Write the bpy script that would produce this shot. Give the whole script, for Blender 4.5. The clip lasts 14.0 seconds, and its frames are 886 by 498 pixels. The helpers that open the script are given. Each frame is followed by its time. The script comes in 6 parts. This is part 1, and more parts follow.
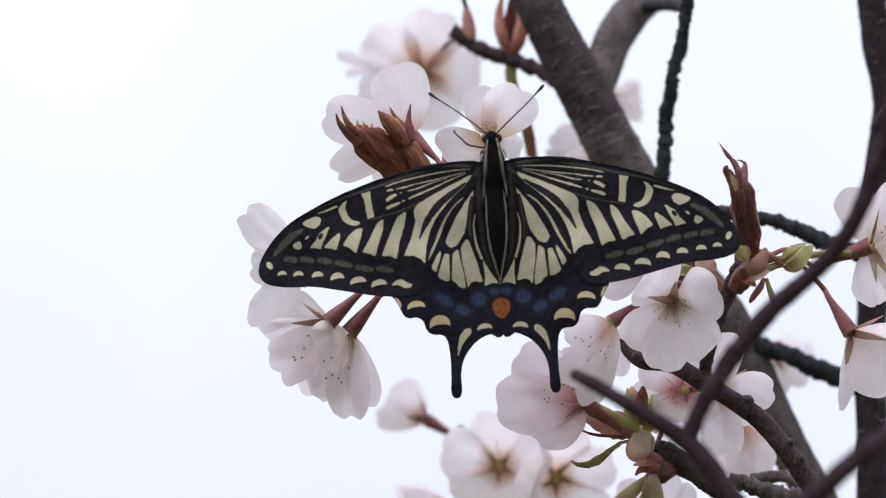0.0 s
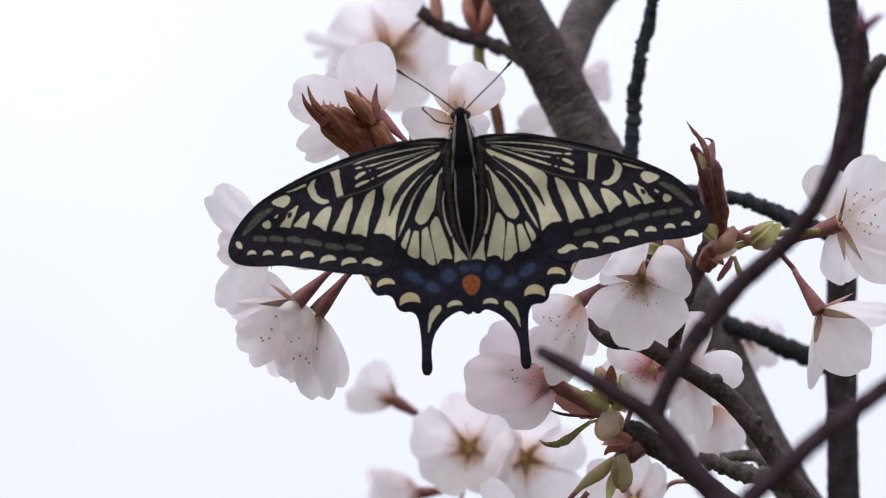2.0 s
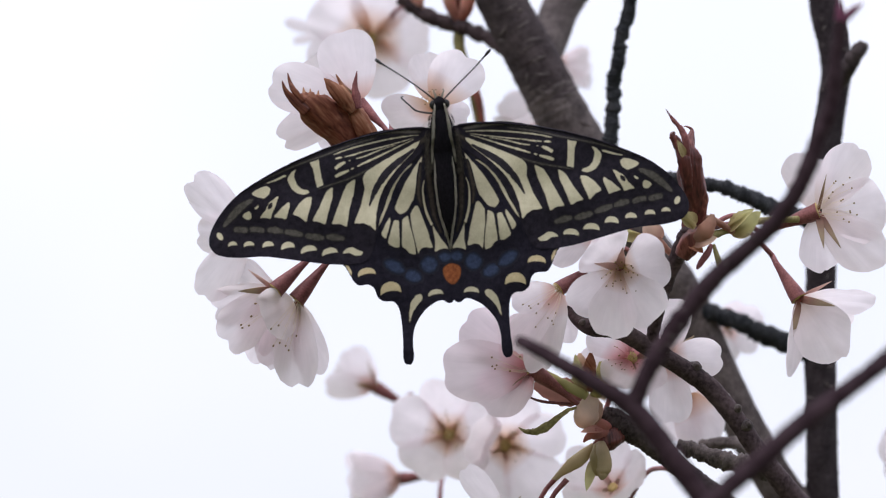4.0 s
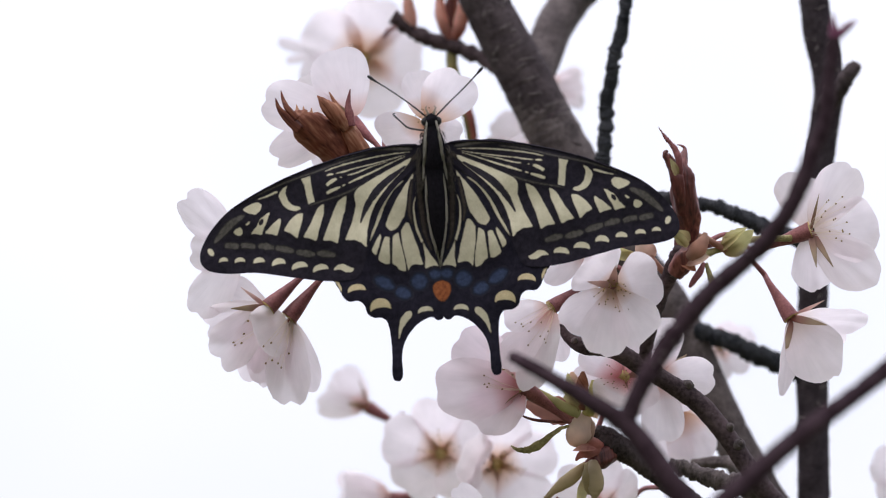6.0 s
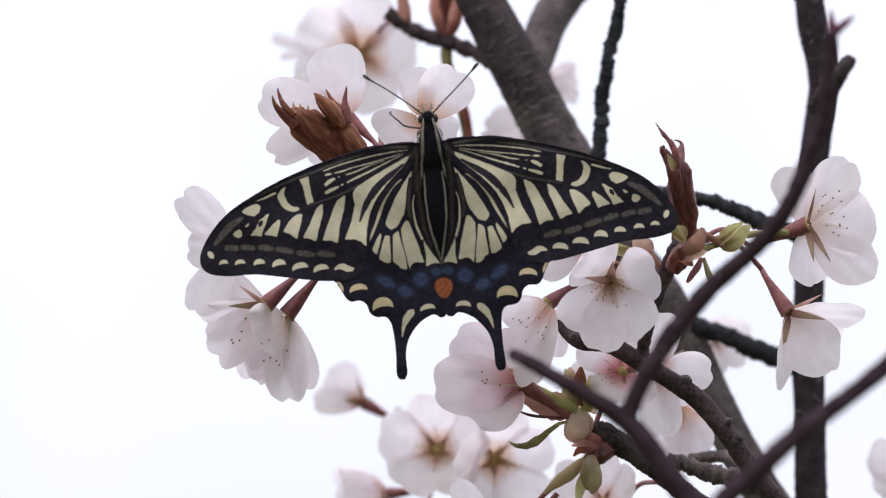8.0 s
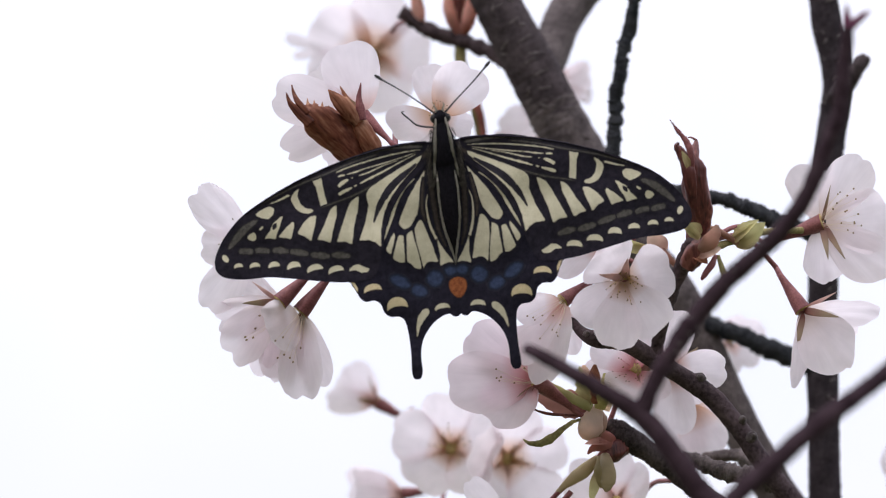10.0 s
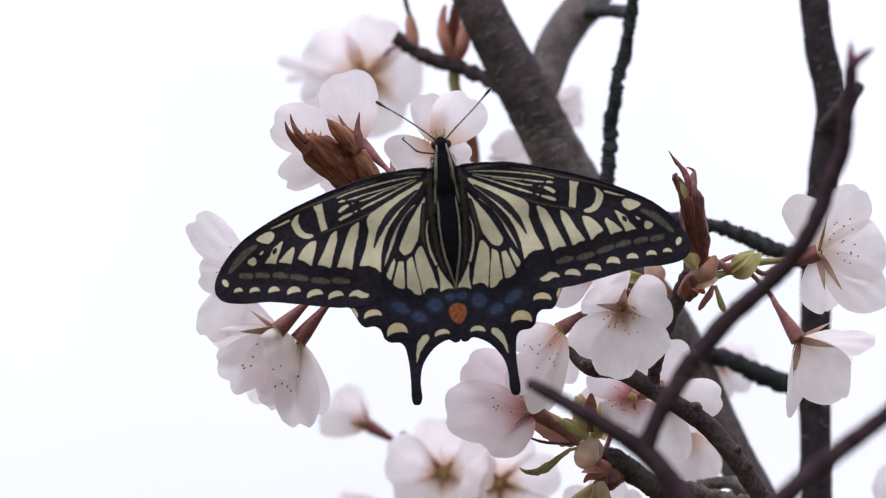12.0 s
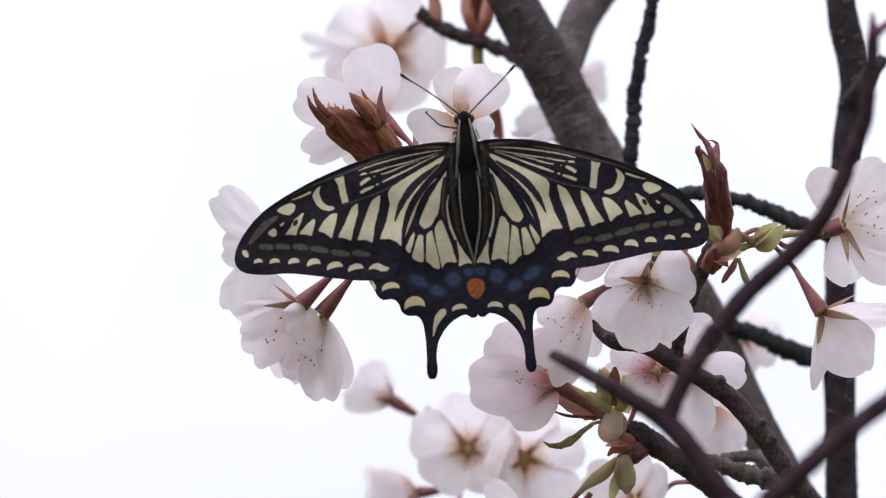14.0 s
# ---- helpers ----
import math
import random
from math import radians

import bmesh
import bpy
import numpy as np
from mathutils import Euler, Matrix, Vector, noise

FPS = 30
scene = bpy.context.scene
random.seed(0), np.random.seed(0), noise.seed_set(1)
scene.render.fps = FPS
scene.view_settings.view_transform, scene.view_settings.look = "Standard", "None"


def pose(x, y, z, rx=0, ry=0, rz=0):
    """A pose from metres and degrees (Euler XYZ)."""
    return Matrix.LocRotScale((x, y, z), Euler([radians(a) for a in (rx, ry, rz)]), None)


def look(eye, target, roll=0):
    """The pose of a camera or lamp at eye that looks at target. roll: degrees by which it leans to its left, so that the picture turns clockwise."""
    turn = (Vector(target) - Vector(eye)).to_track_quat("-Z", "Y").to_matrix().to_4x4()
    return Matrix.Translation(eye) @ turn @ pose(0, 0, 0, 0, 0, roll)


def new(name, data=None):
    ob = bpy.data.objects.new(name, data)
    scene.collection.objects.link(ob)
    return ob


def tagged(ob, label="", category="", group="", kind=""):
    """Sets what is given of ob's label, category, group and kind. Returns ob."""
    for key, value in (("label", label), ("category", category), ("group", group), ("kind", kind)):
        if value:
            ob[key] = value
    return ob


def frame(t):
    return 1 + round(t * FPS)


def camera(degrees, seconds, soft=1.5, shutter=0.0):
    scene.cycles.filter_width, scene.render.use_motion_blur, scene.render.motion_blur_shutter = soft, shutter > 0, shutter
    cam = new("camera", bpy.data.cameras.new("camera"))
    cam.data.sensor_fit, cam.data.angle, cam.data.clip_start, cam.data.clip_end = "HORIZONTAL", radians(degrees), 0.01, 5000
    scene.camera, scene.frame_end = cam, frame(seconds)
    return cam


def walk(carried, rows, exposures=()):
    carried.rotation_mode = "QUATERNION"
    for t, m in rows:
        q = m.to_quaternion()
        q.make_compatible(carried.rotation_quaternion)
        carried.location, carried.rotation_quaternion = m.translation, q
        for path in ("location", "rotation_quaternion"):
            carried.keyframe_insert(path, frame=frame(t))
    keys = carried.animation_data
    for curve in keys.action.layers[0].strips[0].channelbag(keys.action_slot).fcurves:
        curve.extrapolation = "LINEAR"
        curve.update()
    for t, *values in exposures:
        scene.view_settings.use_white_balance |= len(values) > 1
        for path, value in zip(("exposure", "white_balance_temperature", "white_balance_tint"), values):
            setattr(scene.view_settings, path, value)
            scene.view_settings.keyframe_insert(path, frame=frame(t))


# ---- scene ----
# ---- camera: a hand-held long lens about 1.3 m from the butterfly, tilted up ----
cam = camera(8.0, 14.0, soft=1.0)
REACH = 1.29
B = Vector((0.0, 0.0, 1.95))                       # a point in the butterfly's plane
RISE = radians(20)
RIGHT = Vector((1, 0, 0))
AWAY = Vector((0, math.cos(RISE), math.sin(RISE)))
ABOVE = Vector((0, -math.sin(RISE), math.cos(RISE)))
F = Matrix((RIGHT, ABOVE, -AWAY)).transposed().to_4x4()
F.translation = B                                   # spray frame: x right, y up, z towards the lens


def at(u, v, w):
    """A place in the spray: millimetres to the right of B, above it, and behind it."""
    return B + (RIGHT * u + ABOVE * v + AWAY * w) * 0.001


def sway(du, dv, dw, pan, tilt, roll):
    eye = at(du, dv, dw) - AWAY * REACH
    m = Matrix((RIGHT, ABOVE, -AWAY)).transposed().to_4x4()
    turn = Matrix.Rotation(-math.radians(pan), 4, "Y") @ Matrix.Rotation(math.radians(tilt), 4, "X") @ Matrix.Rotation(math.radians(roll), 4, "Z")
    return Matrix.Translation(eye) @ m @ turn


# seconds; drift of the eye in mm; pan, tilt and roll in degrees
SWAY = [
    (0, 1.38, 1.59, -0.44, -0.6045, 0.1127, 0.226),
    (0.2, 2.70, 3.64, -1.22, -0.6280, 0.0062, 0.202),
    (0.5, 3.76, 5.22, -1.83, -0.6265, -0.0460, 0.141),
    (0.7, 3.70, 4.73, -1.57, -0.6034, -0.0328, 0.070),
    (1, 3.73, 2.54, -0.98, -0.6071, -0.0224, -0.020),
    (1.2, 4.90, 0.57, -0.96, -0.6492, -0.0233, -0.037),
    (1.5, 6.96, -1.57, -0.20, -0.6678, -0.0229, -0.041),
    (1.7, 6.40, -2.24, 1.21, -0.5944, -0.0079, -0.044),
    (2, 5.50, -2.86, 2.65, -0.4925, 0.1265, -0.045),
    (2.2, 6.60, -3.22, 2.13, -0.5246, 0.2455, -0.056),
    (2.5, 8.54, -3.98, 0.93, -0.5700, 0.3987, -0.081),
    (2.7, 8.30, -4.25, 0.59, -0.5334, 0.2885, -0.036),
    (3, 7.75, -4.17, 0.01, -0.4390, 0.0953, 0.048),
    (3.2, 7.59, -1.16, -0.07, -0.4081, -0.1522, 0.033),
    (5.3, 3.94, 1.59, 1.64, -0.2032, -0.1610, 0.186),
    (5.5, 4.81, -0.53, 0.04, -0.2199, -0.0128, 0.236),
    (5.8, 5.10, -3.23, 0.11, -0.2335, 0.1616, 0.215),
    (6, 5.16, -3.60, 0.51, -0.2266, 0.2087, 0.183),
    (6.2, 3.40, -2.35, 0.32, -0.1667, 0.1386, 0.119),
    (6.5, 0.00, 0.00, -0.00, -0.0000, 0.0000, -0.000),
    (6.7, -0.10, -0.57, 0.12, 0.0213, -0.0057, -0.024),
    (7, -0.14, -1.78, 0.50, 0.0539, 0.0077, -0.043),
    (7.2, -0.50, -1.82, 0.94, 0.1245, 0.0276, -0.088),
    (7.5, -0.98, -1.49, 1.23, 0.1708, 0.0510, -0.152),
    (7.7, -0.60, -1.35, 1.11, 0.1451, 0.0674, -0.153),
    (8, -0.03, -0.97, 0.16, 0.0264, 0.0602, -0.127),
    (8.2, -2.97, -2.37, -1.06, 0.0803, 0.1101, -0.095),
    (10.3, -1.44, -7.11, 1.86, -0.0415, 0.3958, -0.075),
    (10.5, -3.86, -6.32, 1.91, 0.0309, 0.4602, -0.031),
    (10.8, -5.10, -4.05, 1.51, 0.0155, 0.4483, -0.003),
    (11, -5.55, -2.22, 0.48, 0.0241, 0.3985, 0.015),
    (11.2, -7.30, -0.15, -1.33, 0.0995, 0.2976, 0.051),
    (11.5, -11.33, 2.76, -2.63, 0.3029, 0.1386, 0.096),
    (11.7, -13.70, 4.61, -1.83, 0.4322, 0.0407, 0.107),
    (12, -15.26, 6.04, -0.58, 0.5923, -0.0112, 0.109),
    (12.2, -15.20, 4.91, -0.02, 0.6182, 0.0528, 0.092),
    (12.5, -15.10, 2.26, -0.04, 0.5453, 0.1099, 0.025),
    (12.7, -15.10, 1.29, -0.59, 0.4877, 0.1154, -0.021),
    (13, -15.19, 0.94, -1.15, 0.3762, 0.0476, -0.078),
    (13.2, -14.20, 0.68, -0.39, 0.2941, 0.0033, -0.112),
    (13.5, -12.33, 0.45, 0.97, 0.1983, -0.0403, -0.137),
    (13.7, -12.40, 0.77, 0.82, 0.1934, -0.0554, -0.117),
    (14, -12.70, 1.59, 0.17, 0.2709, -0.0539, -0.055),
]
walk(cam, [(row[0], sway(*row[1:])) for row in SWAY], exposures=[(0.0, 0.02, 6380, 14), (3.0, 0.04, 6390, 15), (6.5, 0.10, 6430, 16.5), (14.0, 0.10, 6450, 16.5)])
cam.data.dof.use_dof = True
cam.data.dof.focus_distance = REACH + 0.012
cam.data.dof.aperture_fstop = 15.5

# ---- light: a bright overcast sky with a veiled sun ----
SUN_UP, SUN_TURN = radians(52), radians(215)
world = bpy.data.worlds.new("overcast_sky")
scene.world = world
world.use_nodes = True
wt = world.node_tree
wt.nodes.clear()
w_out = wt.nodes.new("ShaderNodeOutputWorld")
w_bg = wt.nodes.new("ShaderNodeBackground")
w_sky = wt.nodes.new("ShaderNodeTexSky")
w_sky.sky_type, w_sky.sun_disc, w_sky.sun_elevation, w_sky.sun_rotation = "NISHITA", False, SUN_UP, SUN_TURN
w_sky.dust_density, w_sky.air_density = 3.0, 1.0
w_dim = wt.nodes.new("ShaderNodeVectorMath")
w_dim.operation = "SCALE"
w_dim.inputs["Scale"].default_value = 0.10
w_co = wt.nodes.new("ShaderNodeTexCoord")
w_noise = wt.nodes.new("ShaderNodeTexNoise")
w_map = wt.nodes.new("ShaderNodeMapping")
w_map.inputs["Location"].default_value = (0.31, 0.0, 0.10)
w_noise.inputs["Scale"].default_value = 9.0
w_noise.inputs["Detail"].default_value = 3.0
w_ramp = wt.nodes.new("ShaderNodeValToRGB")
w_ramp.color_ramp.elements[0].position, w_ramp.color_ramp.elements[0].color = 0.34, (0.875, 0.93, 1.03, 1)
w_ramp.color_ramp.elements[1].position, w_ramp.color_ramp.elements[1].color = 0.60, (0.965, 0.99, 1.055, 1)
w_mix = wt.nodes.new("ShaderNodeMix")
w_mix.data_type = "RGBA"
w_mix.inputs["Factor"].default_value = 0.93        # thin cloud covers nearly all of the blue
wt.links.new(w_sky.outputs[0], w_dim.inputs[0])
wt.links.new(w_co.outputs["Generated"], w_map.inputs["Vector"])
wt.links.new(w_map.outputs[0], w_noise.inputs["Vector"])
wt.links.new(w_noise.outputs["Fac"], w_ramp.inputs["Fac"])
wt.links.new(w_dim.outputs[0], w_mix.inputs["A"])
wt.links.new(w_ramp.outputs["Color"], w_mix.inputs["B"])
wt.links.new(w_mix.outputs["Result"], w_bg.inputs["Color"])
# an overcast sky is brightest overhead and dims towards the horizon
w_sep = wt.nodes.new("ShaderNodeSeparateXYZ")
w_grad = wt.nodes.new("ShaderNodeMapRange")
w_grad.inputs["From Min"].default_value, w_grad.inputs["From Max"].default_value = 0.0, 1.0
w_grad.inputs["To Min"].default_value, w_grad.inputs["To Max"].default_value = 0.62, 1.90
wt.links.new(w_co.outputs["Generated"], w_sep.inputs[0])
wt.links.new(w_sep.outputs["Z"], w_grad.inputs["Value"])
wt.links.new(w_grad.outputs[0], w_bg.inputs["Strength"])
wt.links.new(w_bg.outputs[0], w_out.inputs[0])

sun = new("sun", bpy.data.lights.new("sun", "SUN"))
sun.data.energy, sun.data.angle, sun.data.color = 0.9, radians(20), (1.0, 0.96, 0.9)
sun.matrix_world = look((math.sin(SUN_TURN) * 5, math.cos(SUN_TURN) * 5, 5 * math.tan(SUN_UP)), (0, 0, 0))


# ---- materials ----
def nodes_of(name):
    m = bpy.data.materials.new(name)
    m.use_nodes = True
    return m, m.node_tree, m.node_tree.nodes["Principled BSDF"]


def speckled(name, dark, light, scale, rough=0.7, bump=0.3, stretch=(1, 1, 1), metal=0.0, spec=0.3, low=0.35, high=0.65, sheen=0.0):
    """Two colours mixed by coarse and fine noise in the thing's own space, with relief. scale: per metre."""
    m, t, p = nodes_of(name)
    co, mp = t.nodes.new("ShaderNodeTexCoord"), t.nodes.new("ShaderNodeMapping")
    mp.inputs["Scale"].default_value = stretch
    t.links.new(co.outputs["Object"], mp.inputs["Vector"])
    coarse, fine = t.nodes.new("ShaderNodeTexNoise"), t.nodes.new("ShaderNodeTexNoise")
    coarse.inputs["Scale"].default_value, fine.inputs["Scale"].default_value = scale, scale * 6
    coarse.inputs["Detail"].default_value, fine.inputs["Detail"].default_value = 4, 6
    add = t.nodes.new("ShaderNodeMath")
    add.operation = "MULTIPLY_ADD"
    add.inputs[1].default_value = 0.5
    half = t.nodes.new("ShaderNodeMath")
    half.operation = "MULTIPLY"
    half.inputs[1].default_value = 0.5
    ramp = t.nodes.new("ShaderNodeValToRGB")
    ramp.color_ramp.elements[0].position, ramp.color_ramp.elements[0].color = low, (*dark, 1)
    ramp.color_ramp.elements[1].position, ramp.color_ramp.elements[1].color = high, (*light, 1)
    bp = t.nodes.new("ShaderNodeBump")
    bp.inputs["Strength"].default_value, bp.inputs["Distance"].default_value = bump, 0.0004
    t.links.new(mp.outputs[0], coarse.inputs["Vector"])
    t.links.new(mp.outputs[0], fine.inputs["Vector"])
    t.links.new(coarse.outputs["Fac"], half.inputs[0])
    t.links.new(fine.outputs["Fac"], add.inputs[0])
    t.links.new(half.outputs[0], add.inputs[2])
    t.links.new(add.outputs[0], ramp.inputs["Fac"])
    t.links.new(ramp.outputs["Color"], p.inputs["Base Color"])
    t.links.new(add.outputs[0], bp.inputs["Height"])
    t.links.new(bp.outputs[0], p.inputs["Normal"])
    p.inputs["Roughness"].default_value, p.inputs["Metallic"].default_value = rough, metal
    p.inputs["Specular IOR Level"].default_value = spec
    if sheen:
        p.inputs["Sheen Weight"].default_value = sheen
    return m


def petal_material(name, body, base, glow, mottle=0.93, claw=0.0048):
    """A thin petal: pale with fine veins, its pigment deeper towards the claw; some light passes through."""
    m, t, p = nodes_of(name)
    out = t.nodes["Material Output"]
    co, sep = t.nodes.new("ShaderNodeTexCoord"), t.nodes.new("ShaderNodeSeparateXYZ")
    t.links.new(co.outputs["Object"], sep.inputs[0])
    grow = t.nodes.new("ShaderNodeMapRange")
    grow.inputs["From Min"].default_value, grow.inputs["From Max"].default_value = 0.0008, claw
    t.links.new(sep.outputs["Y"], grow.inputs["Value"])
    vein_map, vein = t.nodes.new("ShaderNodeMapping"), t.nodes.new("ShaderNodeTexNoise")
    vein_map.inputs["Scale"].default_value = (17, 150, 1)
    vein.inputs["Scale"].default_value, vein.inputs["Detail"].default_value = 1.0, 3.0
    reach, fan, polar = t.nodes.new("ShaderNodeMath"), t.nodes.new("ShaderNodeMath"), t.nodes.new("ShaderNodeCombineXYZ")
    reach.operation, fan.operation = "ADD", "ARCTAN2"
    reach.inputs[1].default_value = 0.003
    t.links.new(sep.outputs["Y"], reach.inputs[0])
    t.links.new(sep.outputs["X"], fan.inputs[0])
    t.links.new(reach.outputs[0], fan.inputs[1])
    t.links.new(fan.outputs[0], polar.inputs["X"])
    t.links.new(sep.outputs["Y"], polar.inputs["Y"])
    t.links.new(polar.outputs[0], vein_map.inputs["Vector"])
    t.links.new(vein_map.outputs[0], vein.inputs["Vector"])
    blotch = t.nodes.new("ShaderNodeTexNoise")
    blotch.inputs["Scale"].default_value = 170
    t.links.new(co.outputs["Object"], blotch.inputs["Vector"])
    tint = t.nodes.new("ShaderNodeMix")
    tint.data_type = "RGBA"
    tint.inputs["A"].default_value, tint.inputs["B"].default_value = (*base, 1), (*body, 1)
    t.links.new(grow.outputs[0], tint.inputs["Factor"])
    shade = t.nodes.new("ShaderNodeMapRange")
    shade.inputs["From Min"].default_value, shade.inputs["From Max"].default_value = 0.3, 0.7
    shade.inputs["To Min"].default_value, shade.inputs["To Max"].default_value = 0.97, 1.012
    t.links.new(vein.outputs["Fac"], shade.inputs["Value"])
    shade2 = t.nodes.new("ShaderNodeMapRange")
    shade2.inputs["From Min"].default_value, shade2.inputs["From Max"].default_value = 0.3, 0.7
    shade2.inputs["To Min"].default_value, shade2.inputs["To Max"].default_value = mottle, 1.96 - mottle
    t.links.new(blotch.outputs["Fac"], shade2.inputs["Value"])
    both = t.nodes.new("ShaderNodeMath")
    both.operation = "MULTIPLY"
    t.links.new(shade.outputs[0], both.inputs[0])
    t.links.new(shade2.outputs[0], both.inputs[1])
    sc = t.nodes.new("ShaderNodeVectorMath")
    sc.operation = "SCALE"
    t.links.new(tint.outputs["Result"], sc.inputs[0])
    t.links.new(both.outputs[0], sc.inputs["Scale"])
    t.links.new(sc.outputs[0], p.inputs["Base Color"])
    p.inputs["Roughness"].default_value, p.inputs["Specular IOR Level"].default_value = 0.55, 0.25
    bp = t.nodes.new("ShaderNodeBump")
    bp.inputs["Strength"].default_value, bp.inputs["Distance"].default_value = 0.12, 0.0002
    t.links.new(vein.outputs["Fac"], bp.inputs["Height"])
    t.links.new(bp.outputs[0], p.inputs["Normal"])
    tr, mx = t.nodes.new("ShaderNodeBsdfTranslucent"), t.nodes.new("ShaderNodeMixShader")
    mx.inputs[0].default_value = glow
    t.links.new(sc.outputs[0], tr.inputs["Color"])
    t.links.new(p.outputs[0], mx.inputs[1])
    t.links.new(tr.outputs[0], mx.inputs[2])
    t.links.new(mx.outputs[0], out.inputs["Surface"])
    return m


def husk_material(name, dark, middle, light, lie, rough, spec, glow):
    """A papery bud scale: streaks and ridges along its length, which lies at an angle of lie degrees; a little light passes through."""
    m, t, p = nodes_of(name)
    co, turn, draw = t.nodes.new("ShaderNodeTexCoord"), t.nodes.new("ShaderNodeMapping"), t.nodes.new("ShaderNodeMapping")
    turn.inputs["Rotation"].default_value = (0, 0, radians(-lie))
    draw.inputs["Scale"].default_value = (0.10, 1.0, 1.0)
    t.links.new(co.outputs["Object"], turn.inputs["Vector"])
    t.links.new(turn.outputs[0], draw.inputs["Vector"])
    streaks, stains = t.nodes.new("ShaderNodeTexNoise"), t.nodes.new("ShaderNodeTexNoise")
    streaks.inputs["Scale"].default_value, streaks.inputs["Detail"].default_value = 1700, 4
    stains.inputs["Scale"].default_value, stains.inputs["Detail"].default_value = 260, 3
    t.links.new(draw.outputs[0], streaks.inputs["Vector"])
    t.links.new(draw.outputs[0], stains.inputs["Vector"])
    both = t.nodes.new("ShaderNodeMath")
    both.operation = "MULTIPLY_ADD"
    both.inputs[1].default_value = 0.45
    part_of = t.nodes.new("ShaderNodeMath")
    part_of.operation = "MULTIPLY"
    part_of.inputs[1].default_value = 0.55
    t.links.new(stains.outputs["Fac"], part_of.inputs[0])
    t.links.new(streaks.outputs["Fac"], both.inputs[0])
    t.links.new(part_of.outputs[0], both.inputs[2])
    ramp = t.nodes.new("ShaderNodeValToRGB")
    ramp.color_ramp.elements[0].position, ramp.color_ramp.elements[0].color = 0.36, (*dark, 1)
    ramp.color_ramp.elements[1].position, ramp.color_ramp.elements[1].color = 0.66, (*light, 1)
    ramp.color_ramp.elements.new(0.50).color = (*middle, 1)
    t.links.new(both.outputs[0], ramp.inputs["Fac"])
    t.links.new(ramp.outputs["Color"], p.inputs["Base Color"])
    bp = t.nodes.new("ShaderNodeBump")
    bp.inputs["Strength"].default_value, bp.inputs["Distance"].default_value = 0.6, 0.0004
    t.links.new(both.outputs[0], bp.inputs["Height"])
    t.links.new(bp.outputs[0], p.inputs["Normal"])
    p.inputs["Roughness"].default_value, p.inputs["Specular IOR Level"].default_value = rough, spec
    tr, mx = t.nodes.new("ShaderNodeBsdfTranslucent"), t.nodes.new("ShaderNodeMixShader")
    mx.inputs[0].default_value = glow
    t.links.new(ramp.outputs["Color"], tr.inputs["Color"])
    t.links.new(p.outputs[0], mx.inputs[1])
    t.links.new(tr.outputs[0], mx.inputs[2])
    t.links.new(mx.outputs[0], t.nodes["Material Output"].inputs["Surface"])
    return m


SCALE_BROWN = husk_material("bud_scale_brown", (0.075, 0.020, 0.014), (0.24, 0.080, 0.046), (0.47, 0.215, 0.125), 136, 0.5, 0.3, 0.3)
SCALE_AMBER = husk_material("bud_scale_amber", (0.14, 0.046, 0.028), (0.41, 0.180, 0.105), (0.68, 0.40, 0.25), 125, 0.45, 0.3, 0.4)
SCALE_WINE = husk_material("bud_scale_wine", (0.048, 0.012, 0.012), (0.145, 0.038, 0.033), (0.36, 0.130, 0.100), 95, 0.36, 0.5, 0.1)
WHITE_PETAL = petal_material("white_petal", (0.955, 0.890, 0.913), (0.84, 0.60, 0.54), 0.66)
PINK_PETAL = petal_material("pink_petal", (0.945, 0.83, 0.875), (0.78, 0.45, 0.48), 0.62)
ROSY_PETAL = petal_material("rosy_based_petal", (0.955, 0.890, 0.913), (0.70, 0.48, 0.35), 0.66, claw=0.0046)
PLAIN_PETAL = petal_material("plain_white_petal", (0.955, 0.890, 0.913), (0.90, 0.81, 0.77), 0.66)
DEEP_PETAL = petal_material("deep_pink_based_petal", (0.94, 0.87, 0.90), (0.76, 0.33, 0.34), 0.64, claw=0.0075)
BLUSH_PETAL = petal_material("blush_based_petal", (0.955, 0.890, 0.913), (0.72, 0.45, 0.31), 0.66, claw=0.0052)
HONEY_PETAL = petal_material("honey_based_petal", (0.955, 0.890, 0.913), (0.70, 0.44, 0.29), 0.66, claw=0.0072)
LENTICEL = speckled("lenticel_cork", (0.07, 0.058, 0.058), (0.20, 0.17, 0.165), 700, rough=0.8, bump=0.3)
HEART = speckled("nectar_cup", (0.40, 0.24, 0.10), (0.62, 0.50, 0.20), 900, rough=0.5, bump=0.2)
BARK = speckled("cherry_bark", (0.025, 0.019, 0.021), (0.110, 0.087, 0.091), 260, rough=0.75, bump=0.9, stretch=(1, 1, 1), spec=0.12)
YOUNG_BARK = speckled("flowering_branch_bark", (0.0245, 0.0150, 0.0178), (0.110, 0.077, 0.082), 210, rough=0.68, bump=0.5, spec=0.15)
GREY_BARK = speckled("grey_cherry_bark", (0.05, 0.04, 0.041), (0.19, 0.158, 0.154), 220, rough=0.72, bump=0.8, spec=0.12)
DARK_BARK = speckled("dark_knobbly_bark", (0.0141, 0.0169, 0.0209), (0.0678, 0.0689, 0.0746), 420, rough=0.8, bump=1.0, spec=0.12)
BUD_PURPLE = speckled("purple_bud_scale", (0.075, 0.017, 0.040), (0.19, 0.050, 0.105), 700, rough=0.5, bump=0.3)
PLUM_BARK = speckled("young_plum_bark", (0.0247, 0.0140, 0.0185), (0.0689, 0.0449, 0.0546), 300, rough=0.7, bump=0.5, spec=0.03)
